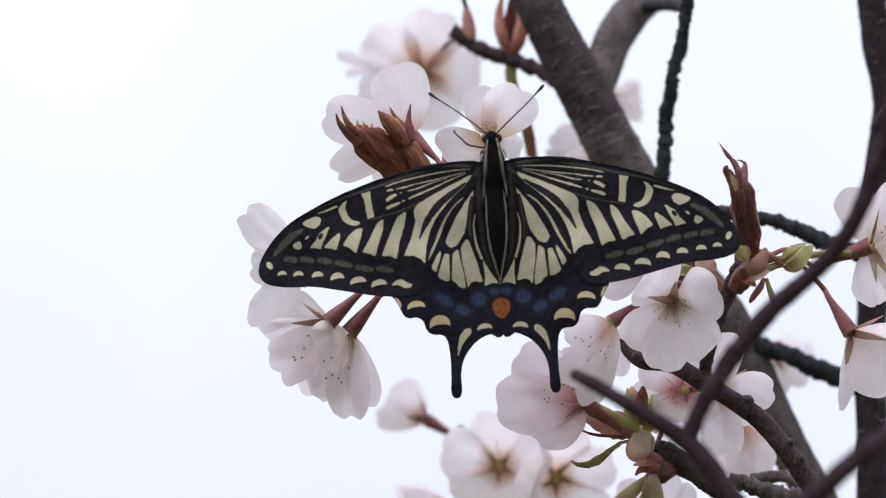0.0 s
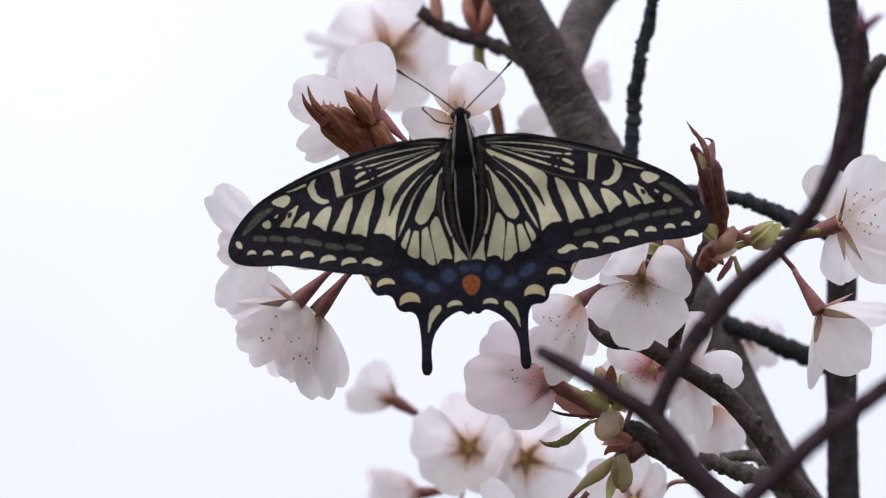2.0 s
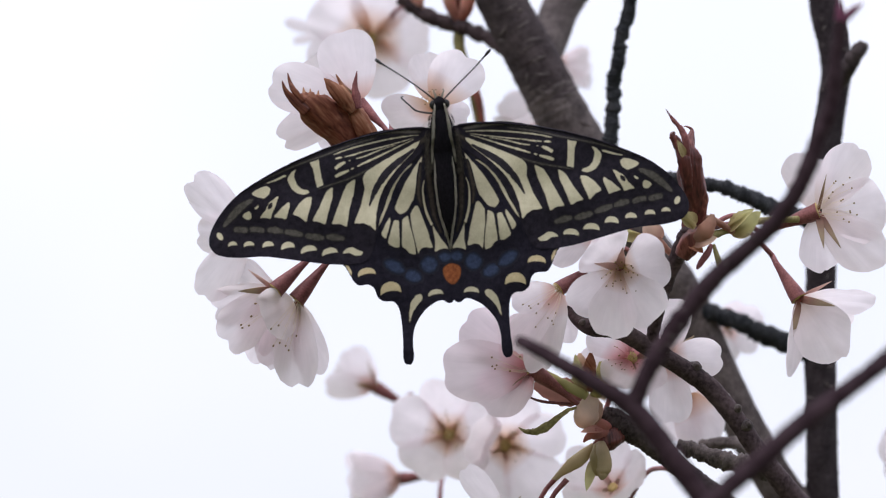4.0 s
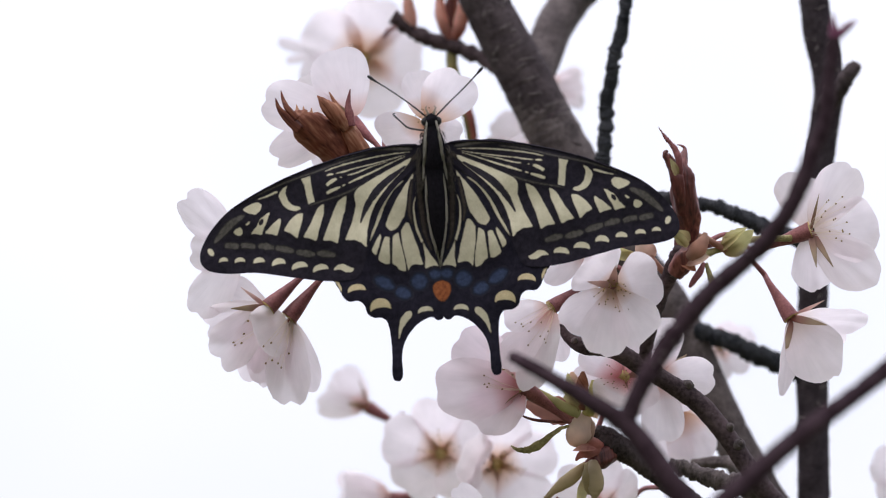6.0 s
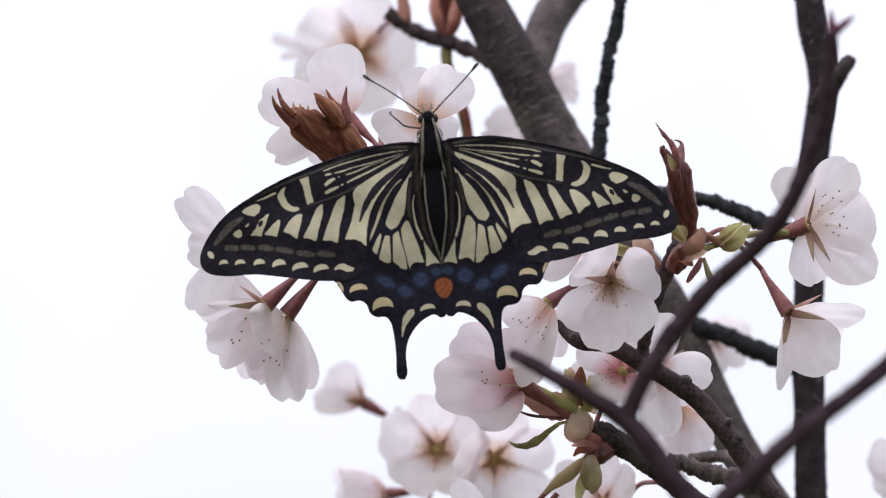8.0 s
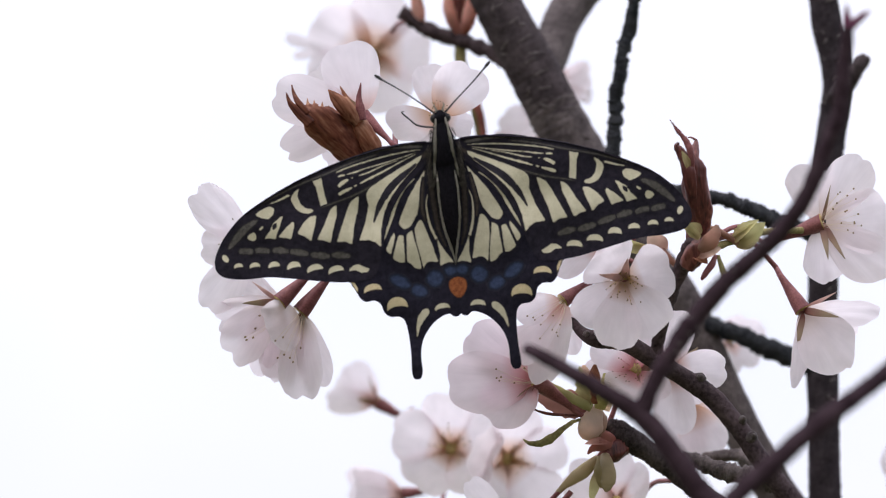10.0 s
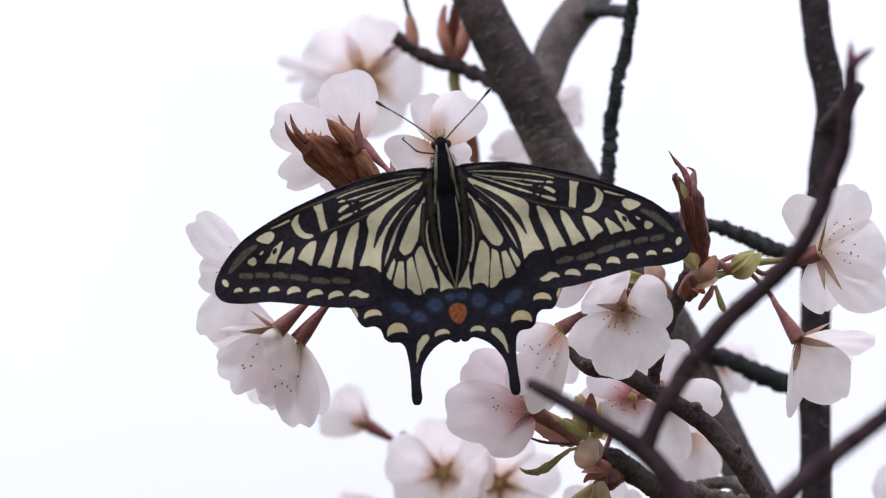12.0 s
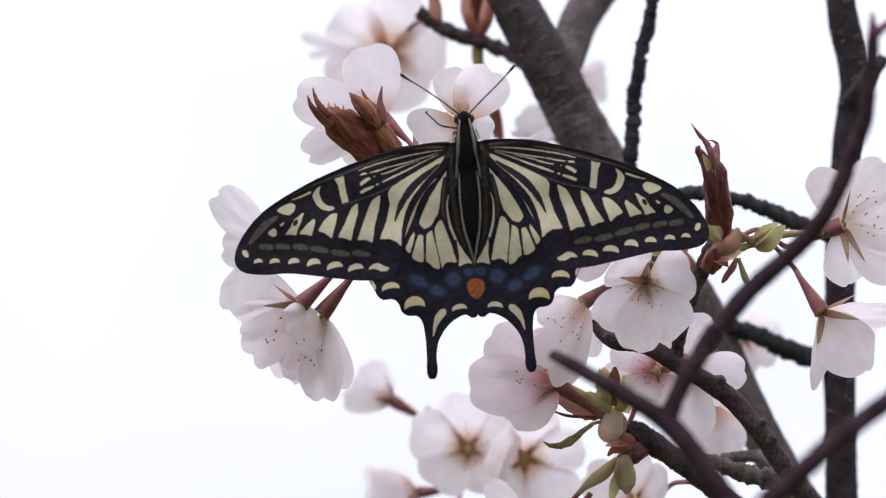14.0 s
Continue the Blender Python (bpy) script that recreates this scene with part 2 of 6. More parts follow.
UPRIGHT_BARK = speckled("upright_bough_bark", (0.0209, 0.0169, 0.0201), (0.0723, 0.0588, 0.0655), 300, rough=0.75, bump=0.7, spec=0.05)
CALYX = speckled("calyx_red", (0.15, 0.046, 0.052), (0.32, 0.122, 0.118), 500, rough=0.5, bump=0.2)
SEPAL = petal_material("sepal_olive_red", (0.52, 0.41, 0.29), (0.44, 0.20, 0.18), 0.5, 0.75)
SEPAL_PINK = petal_material("sepal_pink", (0.82, 0.62, 0.57), (0.70, 0.40, 0.36), 0.5, 0.8)
STEM = speckled("pedicel_green", (0.16, 0.15, 0.05), (0.36, 0.30, 0.13), 500, rough=0.5, bump=0.2)
FILAMENT = petal_material("filament_pale", (0.95, 0.90, 0.88), (0.92, 0.84, 0.72), 0.6)
FILAMENT_GOLD = petal_material("filament_golden", (0.84, 0.72, 0.44), (0.70, 0.52, 0.22), 0.5)
FILAMENT_ROSE = petal_material("filament_rosy", (0.88, 0.56, 0.56), (0.74, 0.34, 0.36), 0.5)
BRACT_PALE = petal_material("bract_pale_peach", (0.92, 0.80, 0.67), (0.88, 0.67, 0.56), 0.55, 0.72)
BUD_OLIVE = petal_material("bud_olive", (0.58, 0.58, 0.32), (0.54, 0.44, 0.27), 0.4, 0.7)
ANTHER = speckled("anther_ochre", (0.16, 0.10, 0.045), (0.36, 0.25, 0.10), 2500, rough=0.8, bump=0.4)
SCALE_ORANGE = petal_material("bud_scale_orange", (0.74, 0.56, 0.43), (0.58, 0.33, 0.25), 0.45, 0.55)
LEAF_GREEN = petal_material("young_leaf_green", (0.56, 0.53, 0.26), (0.50, 0.40, 0.20), 0.45, 0.62)
BRACT_PINK = petal_material("bract_pink", (0.74, 0.44, 0.36), (0.52, 0.22, 0.18), 0.45, 0.7)
TOOTHED = speckled("toothed_leaf_green", (0.12, 0.105, 0.035), (0.34, 0.295, 0.11), 330, rough=0.5, bump=0.4)
LEAF_BRONZE = petal_material("young_leaf_bronze", (0.36, 0.175, 0.140), (0.25, 0.095, 0.078), 0.4, 0.62)
WING_INK = ((0.0152, 0.0130, 0.0200), (0.0375, 0.0328, 0.0460))
HIND_INK = ((0.0118, 0.0106, 0.0180), (0.0290, 0.0262, 0.0410))
WING_BLACK = speckled("wing_black", *WING_INK, 900, rough=0.75, bump=0.25, spec=0.05)
HIND_BLACK = speckled("hindwing_blue_black", *HIND_INK, 900, rough=0.75, bump=0.25, spec=0.05)


def wing_scales(name, ground, fringe, dark, light, scale, ragged=0.55):
    """A patch of coloured wing scales: at its rim (attribute 'edge' 0) the ground colour of the wing, then a ragged fringe, then its own colour."""
    m, t, p = nodes_of(name)
    co = t.nodes.new("ShaderNodeTexCoord")

    def mottled(pair, size):
        coarse, fine = t.nodes.new("ShaderNodeTexNoise"), t.nodes.new("ShaderNodeTexNoise")
        coarse.inputs["Scale"].default_value, fine.inputs["Scale"].default_value = size, size * 6
        coarse.inputs["Detail"].default_value, fine.inputs["Detail"].default_value = 4, 6
        both = t.nodes.new("ShaderNodeMath")
        both.operation = "ADD"
        ramp = t.nodes.new("ShaderNodeValToRGB")
        ramp.color_ramp.elements[0].position, ramp.color_ramp.elements[0].color = 0.35, (*pair[0], 1)
        ramp.color_ramp.elements[1].position, ramp.color_ramp.elements[1].color = 0.65, (*pair[1], 1)
        half = t.nodes.new("ShaderNodeMath")
        half.operation = "MULTIPLY"
        half.inputs[1].default_value = 0.5
        for n in (coarse, fine):
            t.links.new(co.outputs["Object"], n.inputs["Vector"])
        t.links.new(coarse.outputs["Fac"], both.inputs[0])
        t.links.new(fine.outputs["Fac"], both.inputs[1])
        t.links.new(both.outputs[0], half.inputs[0])
        t.links.new(half.outputs[0], ramp.inputs["Fac"])
        return ramp.outputs["Color"], half.outputs[0]

    under, _ = mottled(ground, 900)
    over, relief = mottled((dark, light), scale)
    edge, grain = t.nodes.new("ShaderNodeAttribute"), t.nodes.new("ShaderNodeTexNoise")
    edge.attribute_name = "edge"
    grain.inputs["Scale"].default_value, grain.inputs["Detail"].default_value = 3600, 3
    t.links.new(co.outputs["Object"], grain.inputs["Vector"])
    bite, rag = t.nodes.new("ShaderNodeMath"), t.nodes.new("ShaderNodeMath")
    bite.operation, rag.operation = "SUBTRACT", "MULTIPLY_ADD"
    bite.inputs[1].default_value, rag.inputs[1].default_value = 0.5, ragged
    t.links.new(grain.outputs["Fac"], bite.inputs[0])
    t.links.new(bite.outputs[0], rag.inputs[0])
    t.links.new(edge.outputs["Fac"], rag.inputs[2])
    colour = under
    for low, high, onto in ((0.10, 0.38, fringe), (0.32, 0.78, over)):
        step, mix = t.nodes.new("ShaderNodeMapRange"), t.nodes.new("ShaderNodeMix")
        step.interpolation_type, mix.data_type = "SMOOTHSTEP", "RGBA"
        step.inputs["From Min"].default_value, step.inputs["From Max"].default_value = low, high
        t.links.new(rag.outputs[0], step.inputs["Value"])
        t.links.new(step.outputs[0], mix.inputs["Factor"])
        t.links.new(colour, mix.inputs["A"])
        if isinstance(onto, tuple):
            mix.inputs["B"].default_value = (*onto, 1)
        else:
            t.links.new(onto, mix.inputs["B"])
        colour = mix.outputs["Result"]
    t.links.new(colour, p.inputs["Base Color"])
    bp = t.nodes.new("ShaderNodeBump")
    bp.inputs["Strength"].default_value, bp.inputs["Distance"].default_value = 0.3, 0.0004
    t.links.new(relief, bp.inputs["Height"])
    t.links.new(bp.outputs[0], p.inputs["Normal"])
    p.inputs["Roughness"].default_value, p.inputs["Specular IOR Level"].default_value = 0.72, 0.2
    return m


CREAM_PAIR = ((0.655, 0.60, 0.42), (0.81, 0.755, 0.57))
HIND_CREAM_PAIR = ((0.565, 0.515, 0.36), (0.71, 0.66, 0.495))
BROWN_FRINGE = (0.048, 0.037, 0.033)
CREAM = {"fore": wing_scales("forewing_cream", WING_INK, BROWN_FRINGE, *CREAM_PAIR, 700), "hind": wing_scales("hindwing_cream", HIND_INK, BROWN_FRINGE, *HIND_CREAM_PAIR, 700)}
CREAM_WARM = {"hind": wing_scales("hindwing_warm_cream", HIND_INK, BROWN_FRINGE, (0.58, 0.47, 0.27), (0.78, 0.66, 0.42), 700)}
DUSTED = {"fore": wing_scales("forewing_grey_dusting", WING_INK, (0.030, 0.026, 0.028), (0.066, 0.060, 0.057), (0.170, 0.155, 0.138), 1500, 0.7)}
BROWN = {"fore": wing_scales("forewing_brown_dusting", WING_INK, (0.024, 0.020, 0.021), (0.034, 0.026, 0.024), (0.088, 0.068, 0.058), 1500, 0.8), "hind": wing_scales("hindwing_brown_dusting", HIND_INK, (0.022, 0.018, 0.019), (0.034, 0.026, 0.024), (0.088, 0.068, 0.058), 1500, 0.8)}
WING_BLUE = {"hind": wing_scales("hindwing_blue", HIND_INK, (0.013, 0.017, 0.032), (0.022, 0.032, 0.070), (0.053, 0.075, 0.148), 1400, 0.5)}
WING_ORANGE = {"hind": wing_scales("hindwing_orange", HIND_INK, (0.045, 0.020, 0.012), (0.15, 0.040, 0.016), (0.46, 0.145, 0.050), 1300)}
DARK_STREAK = {"fore": wing_scales("forewing_dark_streak", CREAM_PAIR, (0.10, 0.08, 0.06), *WING_INK, 900)}
FUR_BLACK = speckled("fur_black", (0.005, 0.0048, 0.0065), (0.019, 0.017, 0.021), 1200, rough=0.9, bump=0.6, stretch=(4, 1, 4), spec=0.02)
FUR_PALE = speckled("fur_pale", (0.24, 0.225, 0.185), (0.50, 0.47, 0.39), 1500, rough=0.85, bump=0.8, stretch=(4, 1, 4))
FUR_DUN = speckled("fur_dun", (0.035, 0.030, 0.026), (0.14, 0.125, 0.105), 1500, rough=0.9, bump=0.3, spec=0.05)
EYE_BLACK = speckled("insect_eye", (0.004, 0.004, 0.004), (0.015, 0.014, 0.014), 3000, rough=0.45, bump=0.1, spec=0.3)
GLOSS_BLACK = speckled("insect_black", (0.005, 0.005, 0.006), (0.03, 0.027, 0.03), 1500, rough=0.35, bump=0.3, spec=0.5)
GRASS = speckled("grass_ground", (0.035, 0.045, 0.015), (0.11, 0.11, 0.05), 3, rough=0.9, bump=0.5)


def clear_wing_material():
    m, t, p = nodes_of("clear_insect_wing")
    p.inputs["Base Color"].default_value = (0.55, 0.52, 0.60, 1)
    p.inputs["Roughness"].default_value = 0.25
    clear, mx = t.nodes.new("ShaderNodeBsdfTransparent"), t.nodes.new("ShaderNodeMixShader")
    mx.inputs[0].default_value = 0.28
    t.links.new(clear.outputs[0], mx.inputs[1])
    t.links.new(p.outputs[0], mx.inputs[2])
    t.links.new(mx.outputs[0], t.nodes["Material Output"].inputs["Surface"])
    return m


CLEAR_WING = clear_wing_material()


# ---- makers ----
def mesh_from(name, bm, material, smooth=True):
    me = bpy.data.meshes.new(name)
    bmesh.ops.recalc_face_normals(bm, faces=bm.faces)
    bm.to_mesh(me)
    bm.free()
    me.materials.append(material)
    if smooth:
        me.polygons.foreach_set("use_smooth", [True] * len(me.polygons))
    return me


def part(name, bm, material, parent, label="", smooth=True):
    ob = new(name, mesh_from(name, bm, material, smooth))
    ob.parent = parent
    return tagged(ob, label)


def thing(name, m, label, category, group="", kind=""):
    ob = new(name)
    ob.empty_display_size = 0.005
    ob.matrix_world = m
    return tagged(ob, label, category, group, kind)


def spline(points, steps):
    """A Catmull-Rom curve through tuples of any length."""
    pts = [np.array(p, float) for p in points]
    pts = [2 * pts[0] - pts[1]] + pts + [2 * pts[-1] - pts[-2]]
    out = []
    for a, b, c, d in zip(pts, pts[1:], pts[2:], pts[3:]):
        for k in range(steps):
            s = k / steps
            out.append(0.5 * (2 * b + (c - a) * s + (2 * a - 5 * b + 4 * c - d) * s * s + (3 * b - a - 3 * c + d) * s ** 3))
    out.append(pts[-2])
    return out


def add_tube(bm, rows, sides=10, rough=0.0, knob=0.0, pitch=3.0, flat=1.0, seed=0.0, thin=(0, 0, 1), ridge=0.0):
    """A round or flattened stem through rows of (x, y, z, radius), all in metres, with uneven bark."""
    rings, run = [], 0.0
    side = None
    for i, r in enumerate(rows):
        here = Vector(r[:3])
        way = Vector(rows[min(i + 1, len(rows) - 1)][:3]) - Vector(rows[max(i - 1, 0)][:3])
        if way.length < 1e-9:
            way = Vector((0, 0, 1))
        way.normalize()
        if side is None:
            side = way.cross(Vector((0.3, 1, 0.2))).normalized() if flat == 1.0 else Vector(thin)
        side = (side - way * side.dot(way)).normalized()
        other = way.cross(side)
        if i:
            run += (here - Vector(rows[i - 1][:3])).length
        ring = []
        for k in range(sides):
            a = 2 * math.pi * k / sides
            off = side * math.cos(a) * flat + other * math.sin(a)
            rad = max(r[3], 1e-5)
            q = (here + off * rad) / max(rad * 1.6, 1e-4)
            rad *= 1 + rough * noise.noise(q + Vector((seed, 0, 0))) + 0.5 * rough * noise.noise(q * 2.7)
            if ridge:
                rad *= 1 + ridge * (math.cos(5 * a + seed + 1.2 * math.sin(run * 700)) + 0.6 * math.cos(9 * a + 2 * seed))
            if knob:
                rad *= 1 + knob * (math.sin(run * 1000 / pitch * 2 * math.pi + 1.5 * noise.noise(q * 0.4)) * 0.6 + noise.noise(Vector((run * 900 / pitch, a * 0.7, seed))))
            ring.append(bm.verts.new(here + off * rad))
        rings.append(ring)
    for a, b in zip(rings, rings[1:]):
        for k in range(sides):
            bm.faces.new((a[k], a[(k + 1) % sides], b[(k + 1) % sides], b[k]))
    bm.faces.new(rings[0][::-1])
    bm.faces.new(rings[-1])
    return bm


def stem_rows(points, steps, inverse=None):
    """Points (u, v, w, radius) in mm of the spray, smoothed, as rows in metres in the world or in a thing's space."""
    rows = []
    for u, v, w, r in spline(points, steps):
        p = at(u, v, w)
        if inverse is not None:
            p = inverse @ p
        rows.append((*p, r * 0.001))
    return rows


def add_ball(bm, centre, size, sub=1):
    geo = bmesh.ops.create_icosphere(bm, subdivisions=sub, radius=1.0)
    for v in geo["verts"]:
        v.co = Vector(centre) + Vector((v.co.x * size[0], v.co.y * size[1], v.co.z * size[2]))
    return geo["verts"]


# ---- ground ----
def ground():
    bm = bmesh.new()
    bmesh.ops.create_grid(bm, x_segments=60, y_segments=60, size=200)
    for v in bm.verts:
        v.co.z = 0.03 * noise.noise(v.co * 0.3)
    ob = new("ground", mesh_from("ground", bm, GRASS))
    tagged(ob, "rough spring grass under the cherry tree", "ground", kind="structure")


ground()


# ---- the cherry tree: trunk, limb, branches and twigs ----
tree = thing("cherry_tree", Matrix.Translation((0.30, 0.22, 0.0)), "flowering cherry tree with dark rough bark", "tree")
TREE_INV = tree.matrix_world.inverted()


def bough(name, points, material, sides=14, steps=14, rough=0.16, knob=0.0, pitch=3.0, label="", parent=None, seed=0.0):
    bm = bmesh.new()
    add_tube(bm, stem_rows(points, steps, TREE_INV), sides, rough, knob, pitch, seed=seed)
    return part(name, bm, material, parent or tree, label)


bm = bmesh.new()
add_tube(bm, spline([(0, 0, -0.1, 0.11), (0.01, 0.0, 0.25, 0.075), (-0.01, 0.01, 0.8, 0.062), (0.0, 0.0, 1.3, 0.055), (-0.03, -0.02, 1.62, 0.035), (-0.06, -0.03, 1.75, 0.02)], 16), 28, 0.14)
part("trunk", bm, BARK, tree)
FOOT = (242.0, -240.0, 135.0)     # where the boughs part from the trunk, in the spray

# grey bark; its paler tone also paints in the light on the lower limb
bough("bough", [(*FOOT, 22), (160, -150, 110, 11), (122, -110, 100, 8.0), (100, -87, 95, 6.4), (85.8, -71.4, 92, 5.4), (72.7, -56.5, 90, 4.43), (63.9, -41.7, 90, 4.31), (57.0, -27.0, 90, 4.18), (50.0, -12.2, 90, 4.43), (37.0, 4.4, 90, 5.4), (31.2, 14.1, 90, 5.7), (25.4, 23.5, 90, 5.95), (21.4, 31.0, 90, 5.75), (19.0, 35.6, 90, 5.45)],
      GREY_BARK, 24, 18, 0.05, label="greyish lower stretch of the thick limb, paler where light falls", seed=2.5)
bough("limb", [(25.4, 23.4, 90, 5.3), (22.6, 28.9, 90, 5.62), (20.2, 33.4, 90, 5.75), (17.0, 39.5, 90, 5.66), (9.8, 53.0, 90, 5.17), (3.8, 65.5, 92, 4.93), (-10.4, 95.6, 100, 4.22), (-18.0, 130.5, 115, 2.51)],
      BARK, 24, 26, 0.04, label="thick cherry limb with ringed lenticels", seed=2.0)
bough("branch", [(18.6, 35.9, 92, 3.70), (21.6, 43.5, 100, 3.97), (23.9, 50.4, 106, 4.23), (28.1, 56.9, 112, 4.25), (33.4, 62.9, 118, 3.77), (42.6, 81.2, 130, 3.04), (50.5, 109.8, 140, 1.79)],
      GREY_BARK, 18, 14, 0.05, label="grey forking branch", seed=5.0)
bough("twig", [(31.0, 57.9, 112, 1.6), (34.5, 58.2, 100, 1.5), (38.4, 57.4, 88, 1.5), (39.2, 56.3, 78, 1.5)], DARK_BARK, 12, 10, 0.2)
bough("twig", [(41.8, 92.0, 76, 0.9), (41.2, 80.0, 75, 1.1), (40.6, 70.0, 74, 1.25), (39.9, 62.0, 74, 1.3), (39.2, 55.3, 74, 1.34), (38.4, 50.6, 74, 1.34), (37.6, 46.3, 73, 1.46), (36.3, 42.1, 73, 1.46), (35.9, 37.8, 73, 1.46), (34.8, 32.9, 73, 1.58), (34.7, 27.5, 73, 1.58), (34.1, 20.8, 73, 1.58), (33.5, 13.5, 74, 1.46), (31.0, 7.5, 80, 1.22), (28.7, 5.0, 88, 1.11)],
      DARK_BARK, 20, 44, 0.30, 0.15, 3.4, "dark knobbly spur twig")
bough("twig", [(11.8, 41.0, 90, 1.6), (7.5, 43.3, 94, 1.6), (2.0, 45.9, 97, 1.6), (-4.8, 47.8, 98, 1.65), (-8.9, 50.7, 99, 1.61), (-11.6, 52.4, 99, 1.49)], YOUNG_BARK, 16, 16, 0.3, 0.16, 4.0, "short dark spur twig")
bough("bough", [(*FOOT, 20), (150, -200, 112, 7.5), (106, -142, 102, 5.4), (86, -96, 95, 4.2), (81.6, -70.1, 92, 3.70), (80.7, -54.0, 90, 3.57), (80.4, -39.3, 90, 3.45), (80.1, -24.5, 90, 3.45), (80.3, -8.5, 90, 3.32), (80.7, 6.3, 90, 3.32), (81.6, 19.8, 90, 3.20), (82.8, 29.7, 90, 3.20), (83.6, 35.8, 90, 3.32),
                (83.0, 42.0, 90, 3.45), (81.5, 48.1, 90, 3.45), (80.5, 54.3, 90, 3.20), (79.8, 60.4, 90, 3.20), (78.4, 74.1, 92, 2.96), (81.3, 104.3, 100, 1.98)], UPRIGHT_BARK, 20, 18, 0.06, label="upright cherry bough", seed=8.0)
bough("twig", [(79.8, 2.0, 84, 1.47), (73.9, 4.4, 66, 1.57), (67.5, 6.4, 60, 1.69), (63.3, 8.4, 59, 1.68), (58.5, 10.3, 59, 1.56), (53.7, 11.3, 59, 1.44), (48.9, 12.2, 60, 1.44), (44.3, 11.6, 66, 1.33), (41.1, 5.0, 82, 1.35)], DARK_BARK, 20, 30, 0.30, 0.15, 3.4, "dark knobbly spur twig")
bough("twig", [(79.5, -27.0, 90, 1.60), (72.0, -22.9, 88, 2.09), (67.1, -21.0, 87, 2.09), (62.1, -18.5, 87, 1.97), (57.2, -16.8, 87, 1.84), (53.6, -15.4, 88, 1.72)], DARK_BARK, 20, 30, 0.30, 0.15, 3.6, "dark knobbly spur twig")
bough("branch", [(*FOOT, 14), (150, -130, 60, 6), (114, -95, 42, 4.2), (92, -75, 30, 3.3), (76.8, -60.7, 22, 2.81), (70.2, -52.9, 18, 2.3), (64.1, -45.2, 16, 2.05), (58.7, -37.4, 16, 2.0), (53.2, -30.9, 16, 2.1), (47.0, -26.5, 15, 1.9), (41.2, -23.1, 14, 1.86),
                 (35.0, -19.4, 12, 1.86), (29.1, -18.7, 12, 1.74), (26.0, -17.1, 13, 1.16), (24.4, -15.0, 14, 0.81), (23.7, -14.1, 15, 0.47)], YOUNG_BARK, 20, 22, 0.06, 0.02, 6.0, "dark flowering branch", seed=3.0)
bough("twig", [(41.4, -21.7, 14, 1.40), (42.3, -16.7, 12, 1.39), (43.6, -11.5, 9, 1.51), (45.5, -6.2, 6, 1.50), (47.4, -2.4, 4, 2.0), (48.9, 0.3, 2, 2.3), (49.4, 2.4, 2, 1.6)], YOUNG_BARK, 14, 10, 0.2, 0.08, 3.0, "short dark spur", seed=4.0)
bough("twig", [(68.7, -50.4, 20, 1.40), (63.9, -47.9, 22, 1.99), (59.3, -47.0, 24, 2.11), (54.1, -45.7, 26, 1.76), (49.5, -44.0, 28, 1.53), (47.1, -43.1, 28, 0.94)], GREY_BARK, 20, 24, 0.26, 0.22, 3.0, "grey wrinkled spur twig", seed=6.0)
bough("twig", [(66.1, -49.0, 20, 1.17), (62.7, -44.2, 46, 1.43), (57.1, -43.8, 54, 1.32), (52.9, -44.5, 56, 1.20)], GREY_BARK, 12, 8, 0.2, 0.1, 4.0)
bough("twig", [(150, -150, 66, 5), (106, -103, 54, 3.4), (80, -76, 45, 2.6), (64.8, -61.6, 40, 2.14), (53.8, -52.8, 34, 2.1), (45.0, -45.8, 31, 2.1), (39.8, -41.9, 29, 2.35), (36.2, -39.4, 28, 2.55), (33.4, -37.5, 28, 2.1), (31.6, -36.4, 28, 1.4)], BARK, 16, 18, 0.18, 0.06, 5.0, "dark flowering spur", seed=7.0)
bough("twig", [(170, -170, -20, 5), (120, -131, -84, 3.6), (90, -102, -110, 2.8), (71.0, -79.5, -117, 2.4), (61.0, -66.5, -117, 2.25), (53.2, -56.0, -115, 2.15), (45.3, -45.6, -112, 2.1), (40.1, -38.3, -110, 2.05), (34.6, -31.9, -108, 2.0), (28.1, -27.6, -107, 1.60), (21.4, -23.7, -105, 1.40), (16.4, -20.9, -102, 1.28), (13.6, -19.5, -98, 1.08)],
      PLUM_BARK, 16, 14, 0.10, label="smooth purplish young twig", seed=9.0)
bough("twig", [(34.6, -32.0, -108, 1.68), (36.3, -27.3, -108, 1.68), (40.2, -20.2, -107, 1.80), (45.5, -12.8, -106, 1.80), (50.8, -6.8, -106, 1.80), (56.4, -1.8, -106, 1.68), (61.0, 2.7, -107, 1.68), (64.7, 7.7, -108, 1.58), (67.4, 13.5, -108, 1.58),
               (69.5, 19.3, -108, 1.46), (71.7, 25.0, -108, 1.46), (72.4, 32.8, -108, 1.35), (73.0, 36.8, -108, 1.24), (73.2, 40.4, -108, 1.12)], PLUM_BARK, 16, 14, 0.16, 0.06, 8.0, "smooth purplish young twig", seed=10.0)
bough("twig", [(73.2, 40.0, -108, 0.95), (74.6, 41.4, -108, 0.84), (76.1, 42.6, -108, 0.63), (77.4, 43.5, -108, 0.16)], BUD_PURPLE, 10, 6, 0.2, label="small pointed purple bud")
bough("twig", [(73.1, 40.2, -108, 0.84), (73.1, 42.3, -108, 0.74), (73.0, 44.8, -108, 0.16)], BUD_PURPLE, 10, 6, 0.2, label="small pointed purple bud")
bough("twig", [(82.8, 32.7, 88, 1.97), (85.2, 36.2, 82, 2.08), (87.1, 39.2, 80, 1.71), (88.5, 40.9, 80, 1.59), (89.0, 42.0, 80, 0.98)], BARK, 14, 8, 0.25, label="cut side-shoot stub")
